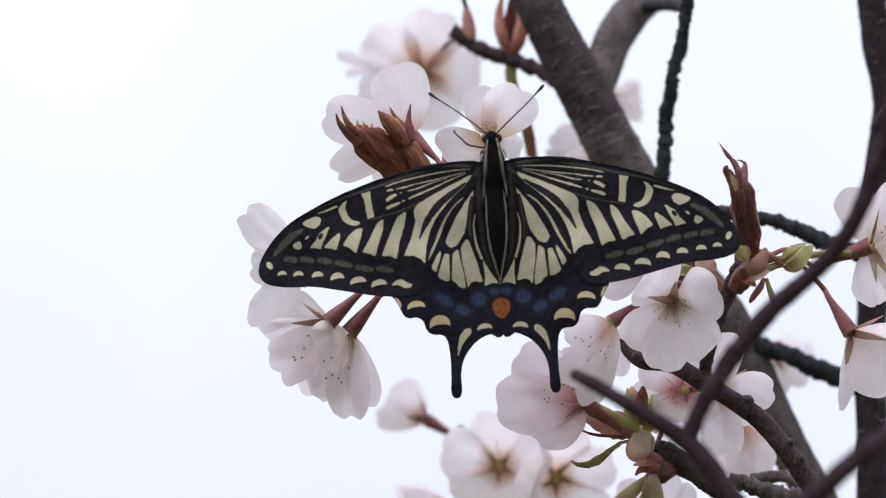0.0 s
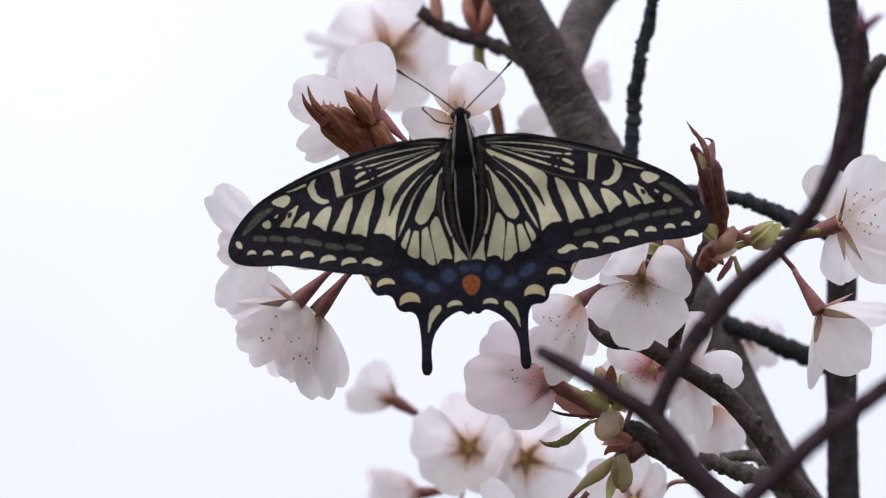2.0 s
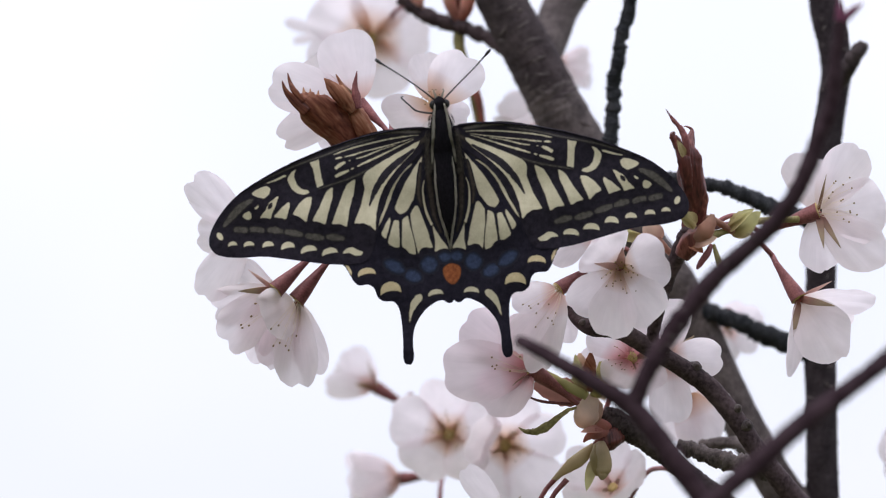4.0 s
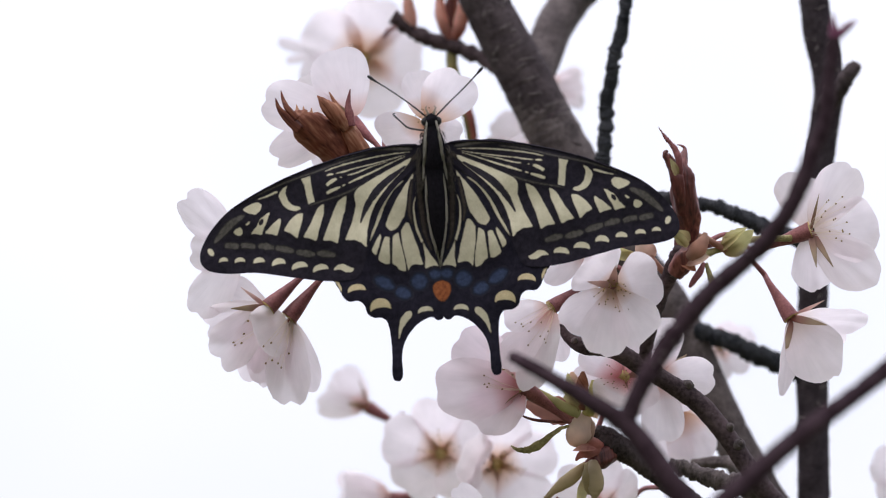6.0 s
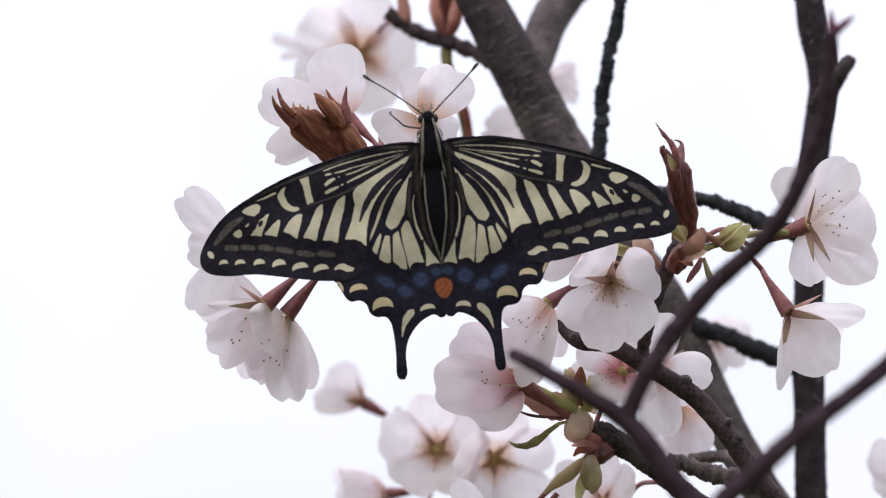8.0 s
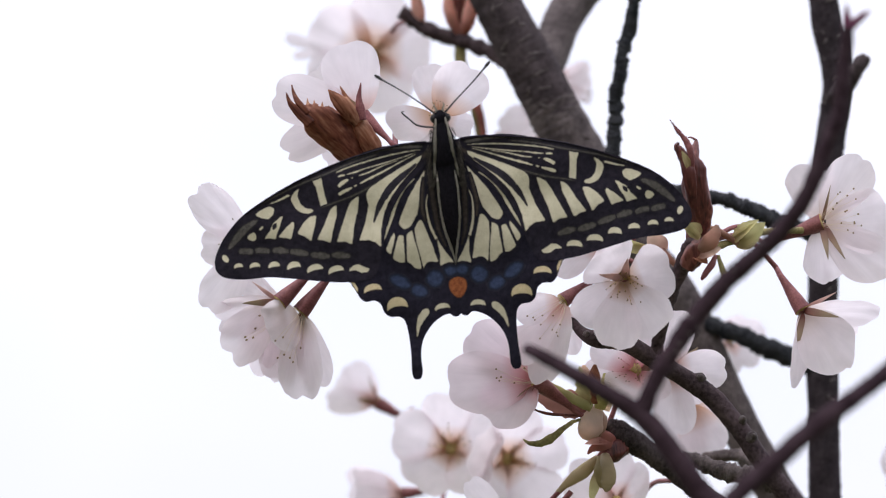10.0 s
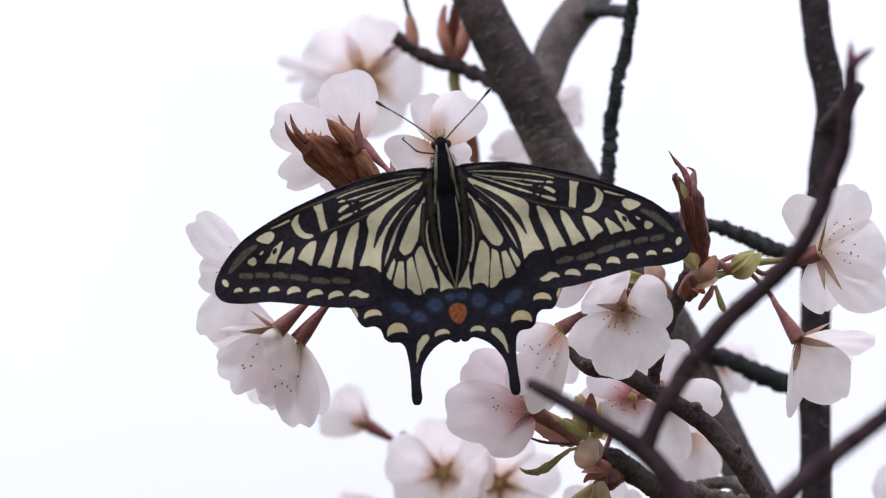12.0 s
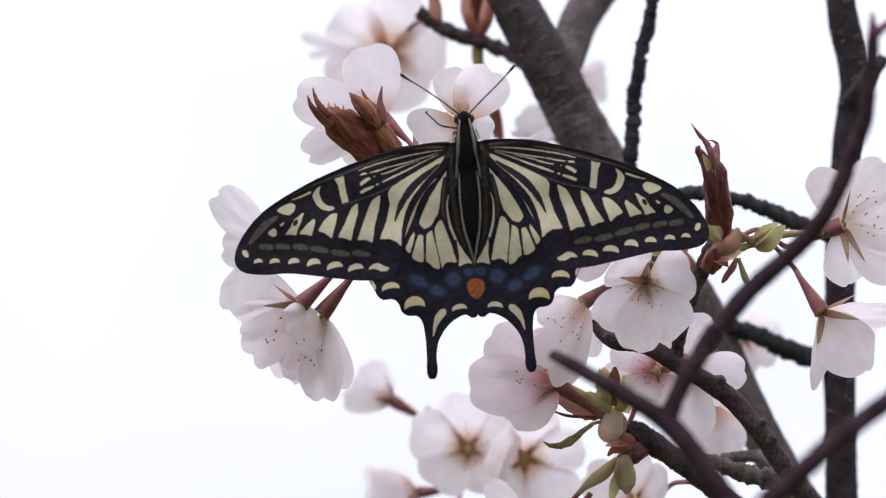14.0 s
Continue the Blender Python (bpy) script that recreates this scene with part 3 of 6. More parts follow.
bough("twig", [(170, -170, -20, 5), (120, -165, -80, 3.5), (68, -120, -130, 2.6), (36.0, -74.0, -148, 2.0), (40.3, -57.9, -150, 1.87), (48.5, -47.1, -152, 1.87), (56.0, -40.6, -150, 1.87), (62.7, -34.7, -148, 1.87), (68.5, -30.3, -146, 1.76), (75.4, -25.5, -142, 1.66), (82.8, -19.6, -138, 1.66), (101.0, -4.0, -130, 1.34)],
      PLUM_BARK, 16, 12, 0.10, label="smooth purplish young twig", seed=11.0)


def lenticels(points, count, seed, near, far):
    """Short raised cross-marks in the bark, on a stretch of a bough."""
    rnd = random.Random(seed)
    rows = spline(points, 20)
    bm = bmesh.new()
    for _ in range(count):
        i = rnd.randint(int(near * (len(rows) - 2)), int(far * (len(rows) - 2)))
        u, v, w, r = rows[i]
        du, dv = rows[i + 1][0] - u, rows[i + 1][1] - v
        n = math.hypot(du, dv)
        du, dv = du / n, dv / n
        a0, wide, slant = rnd.uniform(-1.2, 1.2), rnd.uniform(0.2, 0.75), rnd.uniform(-0.3, 0.3)
        arc = []
        for k in range(6):
            a = a0 + wide * (k / 5 - 0.5)
            along = slant * r * (k / 5 - 0.5)
            arc.append((*(TREE_INV @ at(u - dv * math.sin(a) * r + du * along, v + du * math.sin(a) * r + dv * along, w - math.cos(a) * r)), (0.08 + 0.14 * math.sin(math.pi * k / 5)) * 0.001))
        add_tube(bm, arc, 5)
    return tagged(part("bark_relief", bm, LENTICEL, tree, "pale cross-marks in the bark"), kind="stuff")


lenticels([(37.0, 5.0, 90, 5.66), (25.4, 23.5, 90, 5.91), (17.0, 39.5, 90, 5.66), (9.8, 53.0, 90, 5.17), (3.8, 65.5, 92, 4.93)], 40, 3, 0, 1)
lenticels([(80.4, -39.3, 90, 3.45), (80.1, -24.5, 90, 3.45), (80.3, -8.5, 90, 3.32), (80.7, 6.3, 90, 3.32), (81.6, 19.8, 90, 3.20), (82.8, 29.7, 90, 3.20), (83.6, 35.8, 90, 3.32), (83.0, 42.0, 90, 3.45), (81.5, 48.1, 90, 3.45), (80.5, 54.3, 90, 3.20)], 36, 4, 0, 1)
lenticels([(34.6, -32.0, -108, 1.58), (40.2, -20.2, -107, 1.69), (50.8, -6.8, -106, 1.69), (61.0, 2.7, -107, 1.58)], 16, 5, 0, 1)
for knot, size in (((25.3, 34.0, 88), 1.3), ((50.9, -26.4, 13), 1.2), ((59.5, -35.0, 13), 1.0), ((61.4, -38.5, 13), 1.4), ((44.8, -23.1, 12), 0.9), ((55.6, -32.7, 14), 0.8), ((65.2, -44.3, 14), 1.1), ((27.4, -17.3, 10), 0.8), ((43.5, -13.8, 7), 0.7), ((47.5, -3.3, 2), 1.3)):
    bm = bmesh.new()
    u, v, w = knot
    size *= 0.62
    add_tube(bm, stem_rows([(u - 0.5, v - 0.5, w + 2.2, size * 1.7), (u - 0.3, v - 0.3, w + 1.2, size * 1.35), (u - 0.1, v, w + 0.6, size * 0.95), (u, v + 0.1, w + 0.35, size * 0.6), (u, v + 0.1, w + 0.6, size * 0.3)], 5, TREE_INV), 12, 0.3, seed=u)
    part("bud_scar", bm, GREY_BARK, tree)


# ---- blossoms ----
def petal_mesh(name, seed, long=14.5, wide=5.4, notch=0.07, cup=0.9, curl=1.2, material=None, ruffle=1.0, claw=0.30, point=0.8):
    """One obovate petal with a notched, wavy tip, base at the origin, length along y, facing +z; its lines fan out
    from the claw as its veins do. Petals are as thin as paper."""
    rows, cols = 13, 30
    waist = 0.60 * long
    bm = bmesh.new()
    grid = []
    for i in range(rows + 1):
        s = (i / rows) ** 0.85
        line = []
        for j in range(cols + 1):
            q = 2 * j / cols - 1
            a = q * radians(158)
            rim = 1 + 0.05 * noise.noise(Vector((q * 2.2, seed, 0.3))) + ruffle * 0.012 * noise.noise(Vector((q * 8.0, seed, 1.7)))
            rim *= 1 - notch * math.exp(-(a / 0.16) ** 2)
            ex = wide * math.copysign(abs(math.sin(a)) ** (point if abs(a) < 1.5708 else 0.8), a) * (1 - claw * max(0.0, abs(math.degrees(a)) - 90) / 70)
            ey = waist + (long - waist) * max(0.0, math.cos(a)) ** point + waist * min(0.0, math.cos(a))
            x = 0.9 * q * (1 - s) + ex * rim * s
            y = ey * rim * s
            z = 1.4 * cup * (x / wide) ** 2 + curl * (y / long) ** 2 - 0.5 * curl * y / long
            z += 0.8 * s * noise.noise(Vector((x * 0.28, y * 0.20, seed * 3.1)))
            z += ruffle * 0.75 * s ** 3 * noise.noise(Vector((q * 4.5, s, seed + 5.0)))
            z -= 0.3 * math.exp(-(x / 0.7) ** 2) * s * (1 - 0.7 * s)
            line.append(bm.verts.new((x * 0.001, y * 0.001, z * 0.001)))
        grid.append(line)
    for i in range(rows):
        for j in range(cols):
            bm.faces.new((grid[i][j], grid[i][j + 1], grid[i + 1][j + 1], grid[i + 1][j]))
    return mesh_from(name, bm, material)


PETALS = {
    "white": [petal_mesh("petal", 3 + k, wide=6.2 + 0.35 * (k % 3), notch=0.02 + 0.025 * (k % 3), cup=0.7 + 0.25 * k, curl=0.6 + 0.5 * (k % 2), material=WHITE_PETAL) for k in range(5)],
    "rosy": [petal_mesh("petal", 13 + k, wide=6.3 + 0.35 * (k % 3), notch=0.02 + 0.025 * (k % 3), cup=0.7 + 0.25 * k, curl=0.6 + 0.5 * (k % 2), material=ROSY_PETAL, claw=0.70) for k in range(5)],
    "honey": [petal_mesh("petal", 33 + k, wide=6.3 + 0.35 * (k % 3), notch=0.02 + 0.025 * (k % 3), cup=0.7 + 0.25 * k, curl=0.6 + 0.5 * (k % 2), material=HONEY_PETAL) for k in range(5)],
    "ragged": [petal_mesh("petal", 43 + k, wide=6.4 + 0.3 * (k % 3), notch=0.05 + 0.02 * (k % 3), cup=0.8 + 0.25 * k, curl=0.6 + 0.5 * (k % 2), material=PLAIN_PETAL, ruffle=2.4) for k in range(5)],
    "folded": [petal_mesh("petal", 53 + k, wide=6.5 + 0.3 * (k % 3), notch=0.04 * (k % 2), cup=1.0 + 0.3 * k, curl=0.8 + 0.5 * (k % 2), material=PLAIN_PETAL, ruffle=1.8, point=1.12 + 0.08 * (k % 3)) for k in range(5)],
    "deep": [petal_mesh("petal", 63 + k, wide=6.3 + 0.3 * (k % 3), notch=0.03 + 0.02 * (k % 2), cup=0.9 + 0.2 * k, curl=0.8, material=DEEP_PETAL, claw=0.5) for k in range(5)],
    "blush": [petal_mesh("petal", 73 + k, wide=6.2 + 0.35 * (k % 3), notch=0.03 + 0.025 * (k % 3), cup=0.7 + 0.25 * k, curl=0.6 + 0.5 * (k % 2), material=BLUSH_PETAL, claw=0.6) for k in range(5)],
    "pink": [petal_mesh("petal", 23 + k, wide=6.3 + 0.3 * (k % 3), notch=0.03 + 0.02 * (k % 2), cup=1.0 + 0.2 * k, curl=1.0, material=PINK_PETAL) for k in range(5)],
}


def stamen_mesh(seed, reach, filament):
    """A stamen: a curved filament with an ochre anther, rising along +z."""
    rnd = random.Random(seed)
    bow = rnd.uniform(0.2, 0.8)
    bm = bmesh.new()
    add_tube(bm, [(0.0007, 0, 0, 0.00005), (0.0007 + bow * 0.0006, 0, reach * 0.00055, 0.00004), (0.0007, 0, reach * 0.001, 0.000035)], 4)
    plain = len(bm.faces)
    add_ball(bm, (0.0007, 0, reach * 0.001), (0.00019, 0.00019, 0.00025))
    me = mesh_from("stamen", bm, filament)
    me.materials.append(ANTHER)
    for f in me.polygons[plain:]:
        f.material_index = 1
    return me


STAMENS = {kind: [stamen_mesh(41 + k, 6.4 + 1.1 * k, filament) for k in range(5)] for kind, filament in (("pale", FILAMENT), ("golden", FILAMENT_GOLD), ("rosy", FILAMENT_ROSE))}


def calyx_meshes():
    bm = bmesh.new()
    add_tube(bm, spline([(0, 0, -0.0088, 0.0006), (0, 0, -0.0068, 0.0008), (0, 0, -0.0042, 0.0012), (0, 0, -0.0018, 0.00155), (0, 0, -0.0006, 0.00165), (0, 0, 0.0001, 0.00175)], 4), 12)
    tube = mesh_from("calyx", bm, CALYX)
    tube.materials.append(HEART)
    tube.polygons[len(tube.polygons) - 1].material_index = 1
    leaves = []
    for material in (SEPAL, SEPAL_PINK):
        bm = bmesh.new()
        add_tube(bm, [(0, 0.0002, 0, 0.0007), (0, 0.0010, 0, 0.0009), (0, 0.0024, 0.00012, 0.0010), (0, 0.004, 0.0001, 0.00085), (0, 0.0058, -0.0001, 0.0005), (0, 0.0076, -0.0004, 0.00008)], 14, flat=0.10)
        leaves.append(mesh_from("sepal", bm, material))
    return tube, *leaves


CALYX_MESH, SEPAL_MESH, PINK_SEPAL_MESH = calyx_meshes()


def shared(name, me, parent, m, label=""):
    ob = new(name, me)
    ob.parent = parent
    ob.matrix_basis = m
    return tagged(ob, label)


def blossom(place, facing, spin=0.0, size=1.0, open_=18.0, colour="white", foot=None, label="", kind_of=0, stamens="pale", bend=None, sepals=True, aim=(), lean=0.45, reach=1.0, show=()):
    """A cherry blossom. place: its heart in mm of the spray; facing: the way it looks (right, up, towards the lens);
    open_: degrees by which the petals rise from flat; foot: where its stalk springs from;
    aim: for a blossom out of shape, each petal's tip (mm of the spray), half width in mm and roll in degrees;
    show: the sepals that can be seen, in place of five: tip, half width in mm, pink or not."""
    z = Vector(facing).normalized()
    x = Vector((0, 1, 0)).cross(z)
    if x.length < 1e-3:
        x = Vector((1, 0, 0))
    x.normalize()
    y = z.cross(x)
    turn = Matrix((x, y, z)).transposed().to_4x4()
    local = Matrix.Translation(Vector((place[0], place[1], -place[2])) * 0.001) @ turn @ Matrix.Rotation(radians(spin), 4, "Z")
    root = thing("cherry_blossom", F @ local, label or "open white cherry blossom with five notched petals", "blossom", "blossoms on the cherry tree")
    rnd = random.Random(int(place[0] * 7 + place[1] * 13))
    for k, (tip, half, roll) in enumerate(aim):
        d = root.matrix_world.inverted() @ at(*tip)
        y = d.normalized()
        ref = Vector((0, 0, 1 - lean)) + root.matrix_world.to_3x3().inverted() @ (AWAY * -lean)
        zz = ref - y * y.dot(ref)
        if zz.length < 0.05:
            zz = Vector((0, 1, 0)) - y * y.y
        zz.normalize()
        m = Matrix((y.cross(zz), y, zz)).transposed().to_4x4() @ Matrix.Translation((0, 0.0008, 0)) @ Matrix.Rotation(radians(roll), 4, "Y")
        shared("petal", PETALS[colour][(k + kind_of) % 5], root, m @ Matrix.Diagonal((half / 6.8, (d.length * 1000 - 0.8) / 14.6, half / 6.8, 1)))
    for k in range(0 if aim else 5):
        a = 72 * k + rnd.uniform(-5, 5)
        rise = open_ + rnd.uniform(-4, 4)
        m = Matrix.Rotation(radians(a), 4, "Z") @ Matrix.Translation((0, 0.0011, 0.0002 * (k % 2))) @ Matrix.Rotation(radians(rise), 4, "X") @ Matrix.Rotation(radians(rnd.uniform(-8, 8)), 4, "Y")
        s = size * rnd.uniform(0.95, 1.05)
        shared("petal", PETALS[colour][(k + kind_of) % 5], root, m @ Matrix.Diagonal((size * rnd.uniform(0.95, 1.05), s, s, 1)))
    for k in range(24 if stamens else 0):
        m = Matrix.Rotation(rnd.uniform(0, 6.28), 4, "Z") @ Matrix.Rotation(0.72 * math.sqrt(rnd.random()), 4, "Y")
        shared("stamen", STAMENS[stamens][k % 5], root, m @ Matrix.Diagonal((size, size, size * reach, 1)))
    cal = shared("calyx", CALYX_MESH, root, Matrix.Diagonal((size, size, size, 1)), "reddish calyx tube")
    for tip, half, pink in show:
        d = root.matrix_world.inverted() @ at(*tip)
        y = d.normalized()
        zz = (root.matrix_world.to_3x3().inverted() @ -AWAY)
        zz = (zz - y * y.dot(zz)).normalized()
        m = Matrix((y.cross(zz), y, zz)).transposed().to_4x4()
        shared("sepal", PINK_SEPAL_MESH if pink else SEPAL_MESH, cal, Matrix.Scale(1 / size, 4) @ m @ Matrix.Diagonal((half, d.length / 0.0076, 1, 1)))
    if sepals and not show:
        # each sepal shows in the gap between two petals
        ways = []
        for tip, _, _ in aim:
            d = root.matrix_world.inverted() @ at(*tip)
            ways.append((math.degrees(math.atan2(-d.x, d.y)) % 360, math.degrees(math.atan2(d.z, math.hypot(d.x, d.y)))))
        ways.sort()
        for k in range(5):
            turn_, rise = 72 * k + 36, open_
            if len(ways) == 5:
                (a, ra), (b, rb) = ways[k], ways[(k + 1) % 5]
                turn_, rise = a + ((b - a) % 360) / 2, (ra + rb) / 2
            m = Matrix.Rotation(radians(turn_ + rnd.uniform(-6, 6)), 4, "Z") @ Matrix.Translation((0, 0.0006, -0.0004)) @ Matrix.Rotation(radians(rise - 10 + rnd.uniform(-3, 1)), 4, "X")
            shared("sepal", SEPAL_MESH, cal, m @ Matrix.Diagonal((1, rnd.uniform(0.85, 1.05) * (1.0 if aim else 0.72), 1, 1)))
    if foot:
        inv = root.matrix_world.inverted()
        back = root.matrix_world @ Vector((0, 0, -0.0085 * size))
        back2 = root.matrix_world @ Vector((0, 0, -0.0115 * size))
        end = at(*foot)
        mid = (back2 + end) / 2 + (ABOVE * 0.003 if bend is None else at(*bend) - B)
        rows = [(*(inv @ Vector(q[:3])), q[3]) for q in spline([(*back, 0.00062 * size), (*back2, 0.00056), (*mid, 0.0005), (*end, 0.0006)], 8)]
        bm = bmesh.new()
        add_tube(bm, rows, 8, 0.03)
        part("pedicel", bm, CALYX, root, "thin flower stalk")
    return root


# blossoms in the plane of focus
blossom((34.6, -6.3, 2), (0.03, -0.42, 0.9), spin=24, size=0.93, colour="rosy", reach=0.62, stamens="golden", show=(((35.2, -2.4, -0.4), 0.95, True), ((29.6, -5.5, -0.6), 0.8, True), ((41.2, -7.8, 3), 0.9, False), ((36.2, -15.2, 2), 0.9, False), ((30.6, -12.2, 2), 0.8, False)), open_=36, foot=(43.6, -13.8, 9), kind_of=1, aim=(((29.4, -0.9, 0), 6.7, 0), ((44.5, -3.6, -1), 6.0, 0), ((42.1, -17.4, -4), 5.7, 0), ((31.8, -21.0, -6), 5.2, 0), ((24.7, -14.7, -2), 4.6, 0)), label="open white cherry blossom facing out, pink at its heart")
blossom((-3.2, 26.8, 4), (0.08, 0.34, 0.94), spin=25, size=0.83, colour="honey", reach=0.42, sepals=False, open_=40, foot=(-0.9, 13.1, 34), bend=(0, 0, 2), kind_of=2, aim=(((3.7, 37.2, 1), 5.6, 15), ((-5.6, 37.6, 5), 4.0, -10), ((-13.1, 23.4, -2), 4.8, 20), ((-4.8, 19.7, 0), 4.5, 0), ((3.6, 24.2, 7), 2.8, 0)), label="white blossom from which the butterfly drinks")
blossom((-18.6, 27.3, 14), (-0.62, 0.60, -0.40), spin=-26, size=0.86, open_=32, foot=(-12.2, 20.9, 22), stamens="", kind_of=0, aim=(((-22.5, 42.4, 12), 6.6, 10), ((-37.6, 31.7, 12), 5.6, -8), ((-35.1, 19.2, 14), 5.0, 12), ((-28.6, 37.6, 24), 5.4, 0), ((-26.3, 17.7, 24), 4.6, 0)), lean=0.7, label="white blossom behind a brown leaf bud")
blossom((-35.8, -11.0, 8), (-0.66, -0.62, 0.30), spin=10, show=(((-41.4, -6.8, 8), 0.5, True), ((-43.2, -11.2, 6), 0.8, False)), colour="ragged", size=1.06, open_=40, foot=(-25.4, -1.0, 14), kind_of=1, stamens="", aim=(((-48.7, -15.0, 15), 4.4, 0), ((-46.5, -22.4, 14), 5.0, 10), ((-40.5, -23.4, 16), 4.6, 0), ((-38.7, -26.9, 18), 4.4, 0), ((-43.6, -6.2, 18), 3.0, 20)), lean=0.6, label="hanging white blossom, half cupped")
blossom((-31.5, -13.0, 10), (-0.62, -0.76, 0.12), spin=40, show=(((-29.6, -17.8, 11), 0.9, False),), colour="ragged", size=1.10, open_=42, foot=(-22.4, -1.0, 16), kind_of=3, reach=1.05, aim=(((-31.1, -31.0, 11), 5.0, -8), ((-36.8, -27.4, 16), 4.8, 10), ((-27.4, -28.9, 13), 3.8, -35), ((-38.6, -17.4, 5), 5.8, 8), ((-29.0, -23.3, 22), 3.6, 0)), lean=0.6, label="hanging white blossom beside its twin, with dotted anthers")
blossom((-41.9, 0.6, 16), (-0.3, 0.0, 0.95), spin=52, colour="ragged", size=0.86, open_=15, sepals=False, foot=(-30.9, 2.5, 24), kind_of=4, aim=(((-53.5, 12.0, 13), 4.4, 12), ((-50.8, -12.6, 12), 4.6, -14), ((-52.3, 0.2, 15), 4.4, 12), ((-30.9, -1.1, 24), 3.6, 0), ((-33.3, 4.8, 24), 3.6, 0)), label="white blossom half hidden by a wing")
blossom((29.8, 1.9, 16), (-0.45, -0.75, 0.1), spin=0, size=0.9, open_=34, foot=(36.8, 1.3, 14), kind_of=2, stamens="", aim=(((20.0, -4.8, 12), 3.6, 25), ((23.4, 0.1, 18), 4.0, 0), ((32.3, -3.4, 22), 4.0, 0)), label="white blossom tucked under a wing")
blossom((22.3, -10.8, 13), (-0.75, -0.5, 0.35), spin=18, size=0.95, open_=54, sepals=False, foot=(28.6, -6.9, 12), kind_of=0, aim=(((12.3, -13.3, 8), 3.6, 10), ((12.9, -24.2, 6), 4.6, 12), ((18.5, -28.0, 4), 5.0, 0), ((23.3, -22.2, 16), 3.6, -30)), label="cupped white blossom with a red calyx")
blossom((16.5, -27.0, 16), (-0.74, 0.56, 0.34), spin=-16, size=1.16, open_=46, colour="pink", reach=0.75, foot=(31.3, -38.4, 28), kind_of=1, aim=(((2.8, -17.0, 14), 5.8, 0), ((-1.9, -28.2, 6), 6.6, 0), ((6.6, -35.6, 10), 6.2, 0), ((11.3, -17.5, 24), 5.0, 10), ((12.5, -34.0, 14), 3.6, 0)), lean=0.85, label="pale pink blossom seen from the side")
blossom((37.4, -25.2, 24), (-0.2, 0.1, 1), spin=20, size=0.8, colour="deep", reach=0.7, stamens="rosy", open_=36, foot=(31.3, -38.4, 28), kind_of=3, aim=(((29.3, -18.8, 22), 4.6, 0), ((33.1, -30.9, 18), 4.4, 0), ((40.6, -16.3, 26), 4.4, 0), ((42.9, -31.8, 24), 4.4, 0), ((26.8, -25.9, 26), 3.0, 0)), label="white blossom with a deep pink heart among twigs")
blossom((45.1, -25.2, 28), (0.1, 0.0, 0.9), spin=-8, size=0.9, open_=32, foot=(43.9, -24.6, 18), kind_of=4, stamens="", aim=(((56.5, -24.7, 24), 4.6, 10), ((46.1, -12.6, 28), 4.6, 0), ((46.0, -39.2, 28), 4.8, 0), ((50.6, -33.2, 32), 3.6, 0), ((37.3, -20.0, 34), 4.0, 0)), label="white blossom crossed by a dark branch")
blossom((75.5, 5.2, 12), (0.90, 0.34, 0.24), reach=0.8, lean=0.8, spin=14, colour="folded", show=(((79.9, -2.2, 8), 0.7, False), ((77.0, 12.6, 8), 0.35, False), ((76.5, -2.2, 8), 0.8, False)), size=1.1, open_=13, foot=(52.6, 1.8, 4), kind_of=2, aim=(((71.0, 17.3, 16), 5.4, 6), ((84.6, 18.8, 15), 5.4, -12), ((89.7, 5.0, 14), 6.9, 0), ((88.6, -6.6, 9), 6.0, 0), ((77.0, -7.2, 15), 5.0, 10)), label="white blossom seen from the side, stamens showing")
blossom((72.1, -12.8, 23), (0.50, -0.80, 0.3), spin=10, colour="folded", show=(((78.8, -14.2, 14), 0.85, False), ((70.9, -20.4, 19), 0.8, False), ((78.9, -9.2, 22), 0.5, True)), size=1.05, open_=38, foot=(53.2, 1.8, 4), kind_of=0, stamens="", aim=(((88.2, -12.9, 20), 4.0, 5), ((81.0, -25.4, 14), 6.3, 0), ((69.7, -29.2, 18), 2.7, -12), ((76.2, -23.5, 32), 5.0, 0), ((83.2, -18.7, 32), 4.6, 0)), label="hanging white blossom on a long reddish stalk")
blossom((11.7, -58.8, 20), (-0.5, 0.65, 0.5), spin=0, size=0.9, open_=40, foot=(24.2, -50.4, 26), kind_of=1, stamens="", aim=(((2.6, -47.4, 18), 3.0, 0), ((20.4, -59.6, 22), 4.0, 0), ((17.1, -72.3, 20), 4.6, 0), ((4.2, -71.0, 18), 4.6, 0), ((0.2, -61.5, 18), 4.0, 0)), label="white blossom low on the spray")
# blossoms farther back, out of focus
blossom((-27.8, 45.5, 138), (-1, 0.05, 0.1), size=0.5, foot=(-17.2, 48.3, 132), stamens="", sepals=False, aim=(((-38.0, 48.3, 138), 1.5, 10), ((-36.2, 43.8, 138), 1.1, -10)), label="pale blossom seen edge-on at the back")
blossom((-18.2, 44.2, 128), (-0.1, 0.0, 1), colour="honey", reach=0.7, spin=-15, size=1.0, open_=26, foot=(-7.9, 50.3, 100), kind_of=2, label="white blossom at the back of the spray")
blossom((-0.7, -43.4, 97), (-0.1, 0.1, 1), colour="blush", stamens="golden", reach=0.7, spin=0, size=0.95, open_=32, foot=(14.4, -63.1, 100), kind_of=0, label="white blossom at the back with a rosy heart")
blossom((11.6, -45.6, 95), (0.35, -0.1, 1), colour="blush", stamens="golden", reach=0.7, spin=4, size=0.92, open_=32, foot=(16.9, -64.3, 100), kind_of=4, label="white blossom at the back with a rosy heart")
